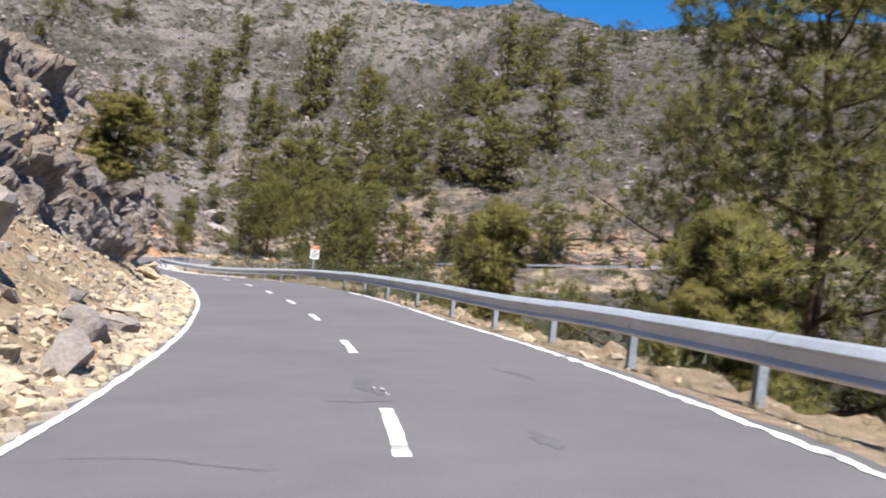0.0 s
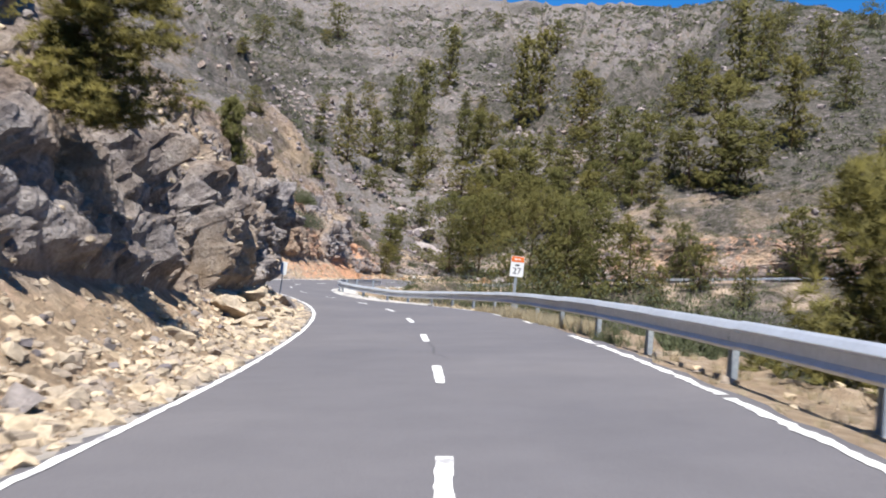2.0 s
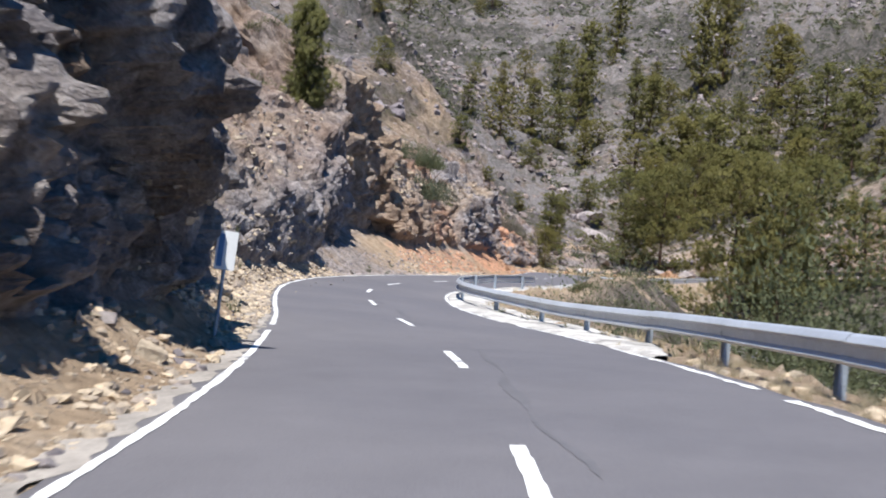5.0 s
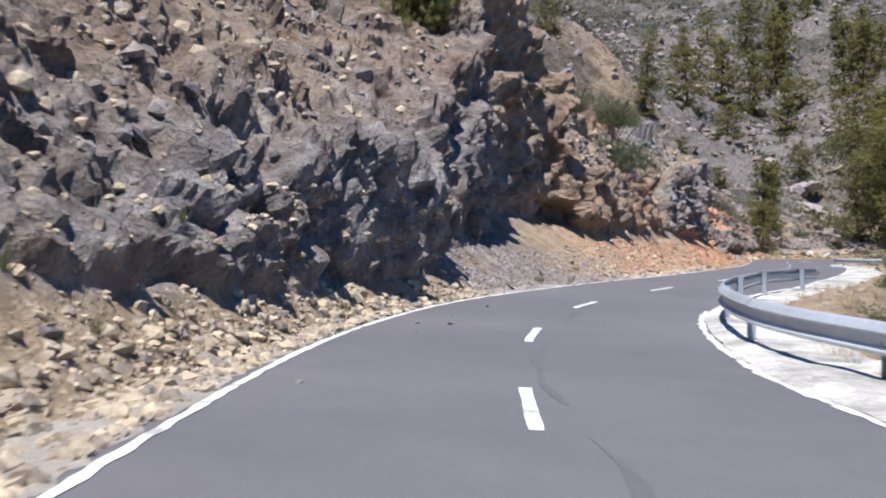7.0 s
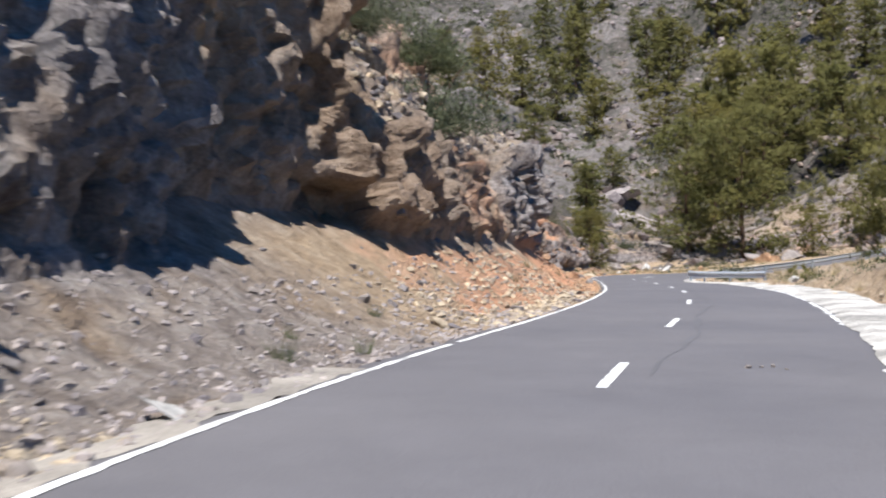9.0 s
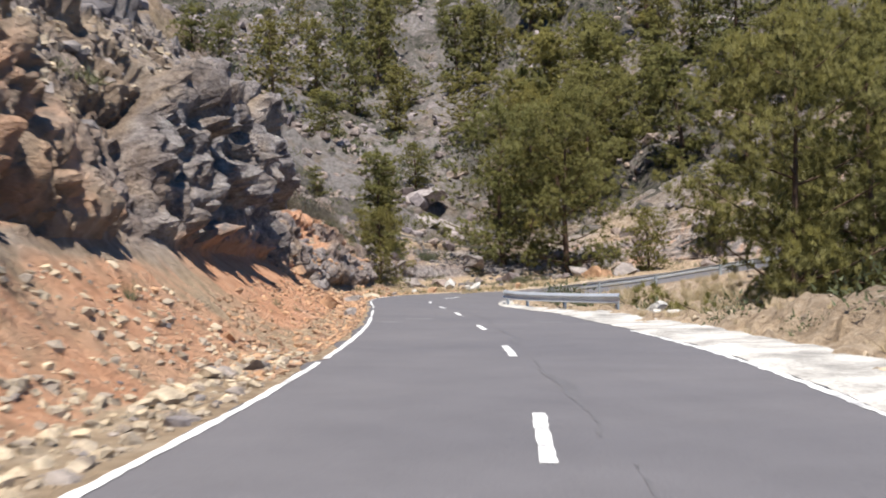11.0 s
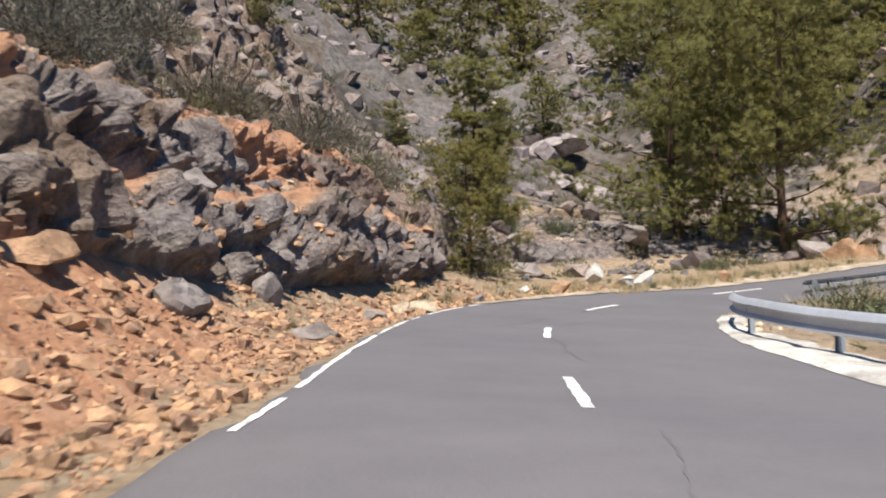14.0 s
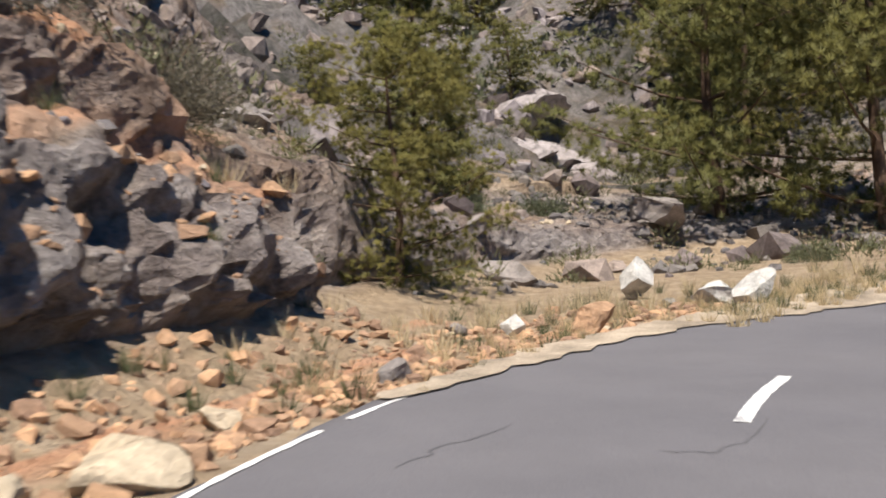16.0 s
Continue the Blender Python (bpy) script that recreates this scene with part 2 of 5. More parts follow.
EARTH, ASPHALT = mat_earth(), mat_asphalt()
PAINT = mat_paint()
CONCRETE = mat_plain("pale_concrete", (0.53, 0.50, 0.455), 0.9, 0, 0.6, 5.0, 0.7)
DUSTY = mat_plain("dusty_verge", (0.34, 0.305, 0.265), 0.95, 0, 0.35, 5.0, 0.6, 0.2)
SANDY = mat_plain("sandy_shoulder", (0.40, 0.325, 0.245), 0.95, 0, 0.5, 7.0, 0.8, 0.1)
STEEL = mat_plain("galvanised_steel", (0.55, 0.575, 0.61), 0.45, 0.4, 0.15, 3.0, 0.05, 0.5)
POST_STEEL = mat_plain("weathered_steel", (0.36, 0.40, 0.44), 0.6, 0.3, 0.25, 6.0, 0.1)
BARK = mat_plain("pine_bark", (0.13, 0.085, 0.06), 0.95, 0, 0.45, 8.0, 0.9, 0.1)
NEEDLES = mat_leaf("pine_needles", (0.092, 0.092, 0.034), (0.25, 0.23, 0.078), 0.5)
SCRUB = mat_leaf("scrub_leaves", (0.072, 0.083, 0.044), (0.17, 0.172, 0.098), 0.2)
GREENLEAF = mat_leaf("green_shrub_leaves", (0.065, 0.078, 0.038), (0.15, 0.158, 0.075), 0.25)
DRYBUSH = mat_leaf("dry_bush_twigs", (0.078, 0.072, 0.054), (0.19, 0.175, 0.135), 0.3)
STRAW = mat_leaf("dry_grass_blades", (0.36, 0.29, 0.18), (0.62, 0.53, 0.36), 0.3)
ROCK_GREY = mat_rock("grey_stone", (0.27, 0.238, 0.222))
ROCK_UMBER = mat_rock("umber_stone", (0.265, 0.215, 0.19), 0.3)
ROCK_HILL = mat_rock("hillside_stone", (0.30, 0.258, 0.25), 0.25)
ROCK_DIM = mat_rock("weathered_stone", (0.19, 0.17, 0.158))
ROCK_PALE = mat_rock("pale_yellow_stone", (0.48, 0.395, 0.29))
ROCK_RUST = mat_rock("rust_stone", (0.44, 0.275, 0.17))
ROCK_ASH = mat_rock("ash_stone", (0.40, 0.35, 0.33), 0.15)
ROCK_WHITE = mat_rock("white_stone", (0.55, 0.53, 0.50))
# ---------- the road's line ----------
# How far the centre line lies to the right of the car's track, along the way.
TRACK_S = [0, 7, 15, 23, 29, 36, 43, 51, 58, 66, 73.5, 80, 87, 95, 103, 111, 120, 127, 135, 142, 147, 150]
TRACK_OFF = [0.13, 0.1, 0.04, 0.02, 0.1, 0.19, 0.34, 0.52, 0.58, 0.55, 0.27, -0.1, -0.36, -0.12, 0.06, 0.06, 0.2, 0.34, 0.54, 0.74, 0.65, 0.53]
HALF_L, HALF_R = 2.4, 2.65


def right_edge(s):
    """Metres from the centre line to the right edge line."""
    return np.interp(s, [0, 40, 60, 70, 77, 88, 100, 120, 140, 150, 165], [2.7, 2.65, 2.85, 2.85, 2.46, 2.42, 2.62, 2.75, 3.0, 2.9, 2.65])


def hermite(ts, vs, t):
    """Smooth values between uneven keys."""
    ts, vs = np.asarray(ts, float), np.asarray(vs, float)
    g = np.gradient(vs, ts, axis=0)
    i = np.clip(np.searchsorted(ts, t) - 1, 0, len(ts) - 2)
    h = (ts[i + 1] - ts[i])
    u = (t - ts[i]) / h
    if vs.ndim > 1:
        u, h = u[:, None], h[:, None]
    return (2 * u ** 3 - 3 * u ** 2 + 1) * vs[i] + (u ** 3 - 2 * u ** 2 + u) * h * g[i] + (3 * u ** 2 - 2 * u ** 3) * vs[i + 1] + (u ** 3 - u ** 2) * h * g[i + 1]


def road_line():
    r = np.array(ROWS)
    p = np.stack([METRES * r[:, 1], METRES * r[:, 2], METRES * r[:, 3], r[:, 6]], 1)
    s = np.concatenate([[0], np.cumsum(np.hypot(*np.diff(p[:, :2], axis=0).T))])
    ss = np.arange(0, s[-1], 0.5)
    q = hermite(s, p, ss)
    h = np.gradient(q[:, :2], axis=0)
    h /= np.hypot(h[:, 0], h[:, 1])[:, None]
    off = np.interp(ss, TRACK_S, TRACK_OFF)
    tan = np.tan(np.radians(q[:, 3]))
    q[:, 2] -= off * tan
    q[:, 0] += off * h[:, 1]
    q[:, 1] -= off * h[:, 0]
    q[:, 3] = tan
    before = [[0.2, -0.5 * k, 0.0, q[0, 3]] for k in range(120, 0, -1)]
    # the bend to the right round the head of the ravine, then the climb along its far side
    after, x, y, hd, z = [], q[-1, 0], q[-1, 1], math.atan2(*(q[-1, :2] - q[-5, :2])), q[-1, 2]
    for k in range(760):
        d = 0.5 * (k + 1)
        turn = 1 / 18.0 if d > 4 and hd < radians(97) else (1 / 40.0 if d <= 4 else 0)
        hd += 0.5 * turn
        x, y = x + 0.5 * math.sin(hd), y + 0.5 * math.cos(hd)
        z += 0.5 * (0.0 if d < 14 else 0.10 * min(1, (d - 14) / 12))
        after.append([x, y, z, q[-1, 3] * max(0.0, min(1, (44 - d) / 20))])
    c = np.vstack([before, q, after])
    pad = np.pad(c, ((6, 6), (0, 0)), "edge")
    pad[:6] = c[0] - np.arange(6, 0, -1)[:, None] * (c[1] - c[0])
    pad[-6:] = c[-1] + np.arange(1, 7)[:, None] * (c[-1] - c[-2])
    w = np.hanning(15)[1:-1]
    c = np.stack([np.convolve(pad[:, k], w / w.sum(), "valid") for k in range(4)], 1)
    s = np.concatenate([[0], np.cumsum(np.hypot(*np.diff(c[:, :2], axis=0).T))])
    return s - s[120], c


CL_S, CL = road_line()
CL_H = np.gradient(CL[:, :2], axis=0)
CL_H /= np.hypot(CL_H[:, 0], CL_H[:, 1])[:, None]


def on_road(s, lat, up=0.0):
    """Points at s metres along the road, lat metres right of its centre line, up metres over its surface."""
    s, lat = np.broadcast_arrays(np.asarray(s, float), np.asarray(lat, float))
    x, y, z, tan = (np.interp(s, CL_S, CL[:, k]) for k in range(4))
    hx, hy = np.interp(s, CL_S, CL_H[:, 0]), np.interp(s, CL_S, CL_H[:, 1])
    n = np.hypot(hx, hy)
    return np.stack([x + lat * hy / n, y - lat * hx / n, z - np.clip(lat, -3.4, 3.6) * tan + up], -1)


def road_at(x, y):
    """For points of the plan: metres along the road and metres right of it."""
    x, y = np.atleast_1d(np.asarray(x, float)), np.atleast_1d(np.asarray(y, float))
    px, py, pi = CL[::2, 0], CL[::2, 1], np.arange(len(CL))[::2]
    s, lat = np.zeros(len(x)), np.zeros(len(x))
    for a in range(0, len(x), 4000):
        b = slice(a, a + 4000)
        k = pi[np.argmin((x[b, None] - px) ** 2 + (y[b, None] - py) ** 2, 1)]
        dx, dy = x[b] - CL[k, 0], y[b] - CL[k, 1]
        along = dx * CL_H[k, 0] + dy * CL_H[k, 1]
        cross = dx * CL_H[k, 1] - dy * CL_H[k, 0]
        s[b] = CL_S[k] + np.where(np.abs(along) < 1.5, along, 0)
        lat[b] = np.where(np.abs(along) < 1.5, cross, np.sign(cross) * np.hypot(dx, dy))
    return s, lat


# ---------- the lie of the land ----------
# The cutting on the uphill side, along the road: verge width, scree width and height, face width and height, slope above.
CUT_S = [-60, 10, 22, 30, 40, 52, 60, 66.6, 70.5, 75.5, 82, 89, 92, 98, 99.4, 104.6, 106.4, 114, 122, 130, 138, 145, 152, 160, 161.6, 165, 170, 175, 180, 186, 192, 260]
VERGE = [0.9, 0.9, 0.9, 1.1, 1.2, 1, 0.6, 0.45, 1, 0.6, 0.35, 0.35, 0.8, 0.9, 0.9, 1, 1, 1, 1, 0.9, 0.9, 0.9, 1.1, 1.2, 3, 4.6, 9.3, 11, 8.5, 3, 1, 1]
SCREE_W = [2.8, 2.8, 2.4, 1.6, 1.1, 0.9, 0.7, 0.55, 1.8, 0.9, 0.6, 0.65, 1.5, 2.3, 3.9, 3.4, 1.9, 1.75, 2.1, 2.3, 2.2, 1.8, 1.2, 1, 2.2, 2.6, 3, 3, 3, 1.5, 0.8, 0.8]
SCREE_H = [1.9, 1.9, 1.6, 1, 0.6, 0.5, 0.5, 0.4, 1.6, 0.8, 0.45, 0.5, 0.85, 1.25, 2.2, 2, 1.5, 1.5, 1.6, 1.6, 1.5, 1.25, 0.6, 0.5, 0.6, 0.6, 0.5, 0.5, 0.5, 0.6, 0.5, 0.5]
FACE_W = [2, 2.2, 2.4, 2.6, 2.2, 1.7, 1.6, 1.6, 3.4, 3.2, 3.1, 4, 3.6, 2.4, 1.5, 1.5, 2.3, 1.8, 2, 1.5, 1.5, 3.8, 3.8, 4.4, 4.2, 6.5, 7, 7, 6, 3, 2.2, 2.2]
FACE_H = [3.5, 3.6, 4.2, 4.6, 4.6, 4.2, 4.1, 4, 4.4, 4.6, 5.4, 6.4, 6.8, 6.6, 8.3, 7.4, 4.8, 4.6, 4.2, 5.2, 5.4, 4.4, 4.3, 4, 4.4, 5.2, 2.2, 1.2, 1.3, 3.4, 4.2, 4.2]
ABOVE = [0.62, 0.62, 0.62, 0.62, 0.62, 0.62, 0.62, 0.62, 0.62, 0.62, 0.62, 0.6, 0.6, 0.6, 0.6, 0.6, 0.58, 0.56, 0.54, 0.5, 0.48, 0.55, 0.7, 0.75, 0.75, 0.62, 0.45, 0.4, 0.42, 0.46, 0.52, 0.56]
# How much of the face is steep, and how far its brow juts out over the foot.
BROW_S = [-60, 8, 20, 40, 53, 56, 60, 66.8, 71.5, 77, 80, 84, 88.6, 91, 97.6, 99.4, 104.4, 106.6, 111.5, 117, 119, 123, 126, 141, 143, 158, 163, 330]
BROW = [0.45, 0.45, 0.4, 0.45, 0.5, 0.8, 0.8, 0.85, 0.3, 0.25, 0.3, 0.29, 0.32, 0.5, 0.78, 0.92, 0.92, 0.35, 0.5, 0.5, 0.3, 0.45, 0.66, 0.8, 0.3, 0.3, 0.3, 0.5]
JUT = [-0.8, -0.7, -1, -0.7, -0.3, 0, 0, 0.2, -0.9, -0.8, -0.15, 0, 0.15, -0.45, -0.5, 0, -0.05, -0.7, -0.5, -0.5, -0.7, -0.7, -0.4, 0.2, -0.5, -0.5, -0.4, -0.5]
SHELF_S = [-60, 55, 70, 84, 96, 104, 136, 150, 160, 400]
SHELF = [1.6, 1.6, 1.8, 1.3, 2.6, 4.5, 4.5, 2.2, 1.6, 1.6]


def cut(table, s):
    return np.interp(s, CUT_S, table)


def broad(x, y):
    """The hills' own unevenness."""
    p = np.stack([x, y, np.zeros_like(x)], 1)
    return 3.2 * fbm(p / 38.0, 4, 5) + 1.1 * fbm(p / 9.0, 3, 9)


def hill(x, y, cx, cy, rx, ry):
    return np.exp(-((x - cx) / rx) ** 2 - ((y - cy) / ry) ** 2)


def spurs(x, y):
    """The steep spur over the last bend, the gully behind it and the shoulder beyond."""
    return 6.5 * hill(x, y, -54, 163, 9, 11) + 8 * hill(x, y, -80, 203, 17, 26) - 5.5 * hill(x, y, -51, 238, 15, 30) - 2.5 * hill(x, y, -39, 200, 9, 9)


def soft_low(a, b, w):
    return -w * np.logaddexp(-a / w, -b / w)


def land(x, y, s=None, lat=None):
    """The ground's height, with no fine relief."""
    x, y = np.atleast_1d(np.asarray(x, float)), np.atleast_1d(np.asarray(y, float))
    if s is None:
        s, lat = road_at(x, y)
    edge = on_road(s, np.clip(lat, -HALF_L, HALF_R))[:, 2]
    d = -lat - HALF_L
    d1 = cut(VERGE, s)
    d2 = d1 + cut(SCREE_W, s)
    d3 = d2 + cut(FACE_W, s)
    h2 = cut(SCREE_H, s)
    h3 = h2 + cut(FACE_H, s)
    zl = np.where(d < d1, 0, np.where(d < d2, h2 * (d - d1) / (d2 - d1), np.where(d < d3, h2 + (h3 - h2) * (d - d2) / (d3 - d2), h3 + cut(ABOVE, s) * (d - d3))))
    cap = np.interp(s, [150, 168, 186, 200, 225, 330], [190, 150, 102, 84, 71, 73])
    far = soft_low(zl, cap, 9.0)
    zl = np.where(d > d3 + 10, far, zl) + broad(x, y) * smooth(3, 30, d - d3) * 0.8 + spurs(x, y) * smooth(0, 5, d - d3)
    e = lat - HALF_R
    e0 = np.interp(s, SHELF_S, SHELF)
    zr = -0.04 * np.clip(e, 0, e0) - 0.42 * np.clip(e - e0, 0, None)
    zr = -soft_low(-zr, np.full_like(zr, 13.0), 2.0) + broad(x, y) * 0.35 * smooth(2, 15, e - e0)
    return edge + np.where(d > 0, zl, np.where(e > 0, zr, 0))
# ---------- ground, cutting, verges ----------
def far_ground():
    """One sheet out to the horizon, finer where the hills stand near."""
    def axis(lo, hi, step, ends):
        mid = np.arange(lo, hi + step, step)
        grow = np.cumsum(step * 1.22 ** np.arange(1, 60))
        grow = grow[grow < ends]
        return np.concatenate([lo - grow[::-1], mid, hi + step + grow])
    xs, ys = axis(-150, 95, 1.5, 2600), axis(-25, 380, 1.5, 2600)
    gx, gy = np.meshgrid(xs, ys, indexing="ij")
    x, y = gx.ravel(), gy.ravel()
    s, lat = road_at(x, y)
    z = land(x, y, s, lat)
    p = np.stack([x, y, z], 1)
    bv, _ = blocks(p / 6.0, 40)
    bv2, _ = blocks(p / 2.6, 44)
    stony = smooth(-0.22, 0.25, 0.6 * fbm(p / 45.0, 3, 77) + 0.7 * fbm(p / 11.0, 3, 78))
    leg = smooth(182, 196, s) * (lat < 0)
    stony = stony * (1 - 0.75 * leg)
    out = smooth(24, 34, np.abs(lat))
    z = z + out * (1.8 * bv + 0.9 * bv2) * (0.25 + 0.75 * stony)
    z = z - 2.2 * (1 - smooth(20, 26, -lat)) * (lat < 0) - 1.6 * (1 - smooth(9.5, 12.5, lat)) * (lat >= 0)
    me = mesh_of("ground", np.stack([x, y, z], 1), grid_faces(len(xs), len(ys)), True)
    ravine = (lat > 0) * smooth(45, 80, s) * (1 - smooth(150, 180, s))
    scrub = (1 - ravine) * (0.98 - 0.5 * stony * (lat < 0)) + 0.5 * ravine
    pale = 0.35 * smooth(0.2, 0.5, fbm(p / 9.0, 3, 81)) * (y < 330)
    masks(me, 0.25 * smooth(0.25, 0.6, fbm(p / 20.0, 3, 90)), np.clip(pale, 0, 1), scrub)
    ob = put("ground", me, EARTH)
    tagged(ob, "stony mountainside of grey rock, dry earth and low scrub", "hillside", kind="structure")
    return ob


CHIP = np.array([(a, b, c) for a in (-0.58, 0.58) for b in (-0.58, 0.58) for c in (-0.58, 0.58)] + [(0.8, 0, 0), (-0.8, 0, 0), (0, 0.8, 0), (0, -0.8, 0), (0, 0, 0.8), (0, 0, -0.8)])
CHIP_TRIS = np.array([(ring[j], ring[(j + 1) % 4], mid) for ring, mid in (((4, 6, 7, 5), 8), ((0, 1, 3, 2), 9), ((2, 3, 7, 6), 10), ((0, 4, 5, 1), 11), ((1, 5, 7, 3), 12), ((0, 2, 6, 4), 13)) for j in range(4)])


def chips(rng, at, size, squash=0.75):
    """Broken stones, one at each place, in one set of verts and triangles."""
    n = len(at)
    a, b, c = rng.uniform(0, 6.2832, (3, n))
    ca, sa, cb, sb, cc, sc = np.cos(a), np.sin(a), np.cos(b), np.sin(b), np.cos(c), np.sin(c)
    turn = np.stack([np.stack([ca * cb, ca * sb * sc - sa * cc, ca * sb * cc + sa * sc], -1), np.stack([sa * cb, sa * sb * sc + ca * cc, sa * sb * cc - ca * sc], -1), np.stack([-sb, cb * sc, cb * cc], -1)], 1)
    shape = CHIP * rng.uniform(0.6, 1.2, (n, 1, 3)) + 0.24 * rng.uniform(-1, 1, (n, 14, 3))
    v = np.einsum("nij,nkj->nki", turn, shape) * np.asarray(size).reshape(n, 1, 1) * np.array([1, 1, squash]) + np.asarray(at)[:, None]
    return v.reshape(-1, 3), (CHIP_TRIS[None] + 14 * np.arange(n)[:, None, None]).reshape(-1, 3)


def cutting():
    """The blasted rock face beside the road, with scree at its foot and the broken slope above it."""
    s1 = np.concatenate([np.arange(-4, 172, 0.09), np.arange(172, 330, 0.6)])
    rows = np.concatenate([np.linspace(0, 1, 9)[:-1], 1 + np.linspace(0, 1, 21)[:-1], 2 + np.linspace(0, 1, 65)[:-1], 3 + np.linspace(0, 1, 46) ** 1.6])
    S, V = np.meshgrid(s1, rows, indexing="ij")
    S, V = S.ravel(), V.ravel()
    d1 = cut(VERGE, S)
    d2 = d1 + cut(SCREE_W, S)
    d3 = d2 + cut(FACE_W, S)
    h2 = cut(SCREE_H, S)
    h3 = h2 + cut(FACE_H, S)
    u = V - np.floor(V)
    u = np.where(V >= 4, 1, u)
    k = np.where(V >= 4, 3, np.floor(V))
    # the face: a jutting brow over an undercut foot, a broken slope of earth and stones above
    cell = np.floor(S / 1.9 + 0.6 * np.sin(S * 0.7)).astype(np.int64)
    step = np.clip(np.interp(S, BROW_S, BROW) + 0.07 * (hash01(cell, 0 * cell, 0 * cell, 5) - 0.5) + 0.10 * vnoise(np.stack([S / 1.3, 0 * S, 0 * S], 1), 8), 0.12, 0.95)
    jut = (np.interp(S, BROW_S, JUT) + 0.12 * (hash01(cell, 0 * cell, 0 * cell, 6) - 0.5)) / cut(FACE_W, S)
    above = np.clip((u - step) / (1 - step), 0, 1)
    lean = np.where(u < step, -jut * (u / step) ** 1.3, -jut + (1 + jut) * above ** 0.9)
    tan = smooth(0.02, 0.22, above) * (k == 2)
    # over the last bend: an undercut ledge, a terrace of red earth, a second wall and the slope above it
    tier = smooth(141, 145.5, S) * (1 - smooth(160, 161.6, S))
    uw = np.clip(u + 0.07 * vnoise(np.stack([S / 2.1, 0 * S, 0 * S], 1), 18) * np.sin(np.pi * u), 0, 1)
    lean = (1 - tier) * lean + tier * np.interp(uw, [0, 0.12, 0.27, 0.33, 0.47, 0.53, 0.70, 0.76, 1], [0.01, -0.015, 0.065, 0.11, 0.42, 0.44, 0.47, 0.53, 1])
    tan = (1 - tier) * tan + tier * (k == 2) * np.maximum(smooth(0.30, 0.35, uw) * (1 - smooth(0.44, 0.49, uw)), smooth(0.74, 0.8, uw))
    d = np.select([k == 0, k == 1, k == 2], [-0.35 + (d1 + 0.35) * u, d1 + (d2 - d1) * u, d2 + (d3 - d2) * lean], d3 + (27 - d3) * u)
    h = np.select([k == 0, k == 1, k == 2], [0 * u, h2 * u ** 1.3, h2 + (h3 - h2) * u], 0)
    base = on_road(S, -(HALF_L + d))
    edge = on_road(S, -HALF_L)[:, 2]
    z = edge + h
    up = k == 3
    z[up] = land(base[up, 0], base[up, 1], S[up], -(HALF_L + d[up]))
    z -= 0.05 * (k == 0) * (1 - u)
    p = np.stack([base[:, 0], base[:, 1], z], 1)
    face = smooth(1.98, 2.07, V) * (1 - smooth(3.0, 3.25, V))
    face *= 1 - 0.7 * smooth(158, 163, S) * (1 - smooth(184, 190, S))
    slope = smooth(3.0, 3.2, V) * (1 - smooth(3.75, 3.95, V))
    scree = smooth(0.75, 1.1, V) * (1 - smooth(1.8, 2.1, V))
    warp = p + 0.5 * np.stack([fbm(p * 0.45, 2, 50), fbm(p * 0.45, 2, 52), fbm(p * 0.45, 2, 54)], 1)
    knob = np.interp(S, [-4, 15, 60, 74, 80, 97, 101, 120, 126, 140, 145, 170], [0.2, 0.15, 0.2, 0.4, 0.6, 0.6, 0.6, 0.6, 0.2, 0.2, 0.4, 0.5])
    mixed = lambda q, j, t, w: (1 - w) * blocks(q, j, t)[0] + w * blocks(q, j, t, dome=1.0)[0]
    b1 = blocks(warp / np.array([1.35, 1.35, 1.6]), 3, 0.8)[0]
    b2 = mixed(warp / np.array([0.62, 0.62, 0.7]), 13, 0.9, knob)
    b3 = mixed(warp / np.array([0.34, 0.34, 0.37]), 23, 0.9, 0.35 + 0.6 * knob)
    b4 = blocks(warp / np.array([0.19, 0.19, 0.2]), 33, 0.8, dome=0.5)[0]
    gravelly = smooth(-0.15, 0.35, fbm(p / 2.6, 3, 38))
    butt = fbm(p * np.array([0.16, 0.16, 0.08]), 3, 31)
    rough = 0.6 + 0.4 * smooth(-0.2, 0.3, fbm(p / 5.0, 2, 35))
    b0, _ = blocks(warp / np.array([3.1, 3.1, 4.2]), 63, 0.8)
    pit = np.abs(fbm(p * 1.1, 4, 37))
    band = smooth(141, 146, S) * (1 - smooth(166, 174, S))
    run = d - d3
    second = band * (k == 3) * smooth(0.3, 1.0, run) * (1 - smooth(3, 9, run))
    push = face * ((0.75 - 0.4 * tier) * butt + (0.75 - 0.5 * tier) * b0 * (1 - 0.6 * tan) + rough * (1 - 0.6 * tan) * (0.5 * b1 + 0.42 * b2 + (0.18 + 0.22 * gravelly) * b3 + (0.05 + 0.10 * gravelly) * b4) + 0.4 * pit - 0.15) + slope * (1 + 0.5 * second) * (0.45 * b1 + 0.35 * b2 + 0.16 * b3 + 0.3 * butt) + scree * (0.18 * butt + 0.05 * b2 + 0.035 * b3)
    lift = smooth(0.1, 0.9, V) * (1 - scree) * (k == 0) * 0.03 * b3 + second * 0.3
    # the relief stands out along the surface's own normal
    g = p.reshape(len(s1), len(rows), 3)
    nrm = np.cross(np.gradient(g, axis=0), np.gradient(g, axis=1))
    nrm /= np.linalg.norm(nrm, axis=2)[..., None] + 1e-9
    for _ in range(6):
        nrm = (nrm + np.roll(nrm, 2, 0) + np.roll(nrm, -2, 0) + np.roll(nrm, 2, 1) + np.roll(nrm, -2, 1)) / 5
    nrm = nrm.reshape(-1, 3)
    nrm /= np.linalg.norm(nrm, axis=1)[:, None] + 1e-9
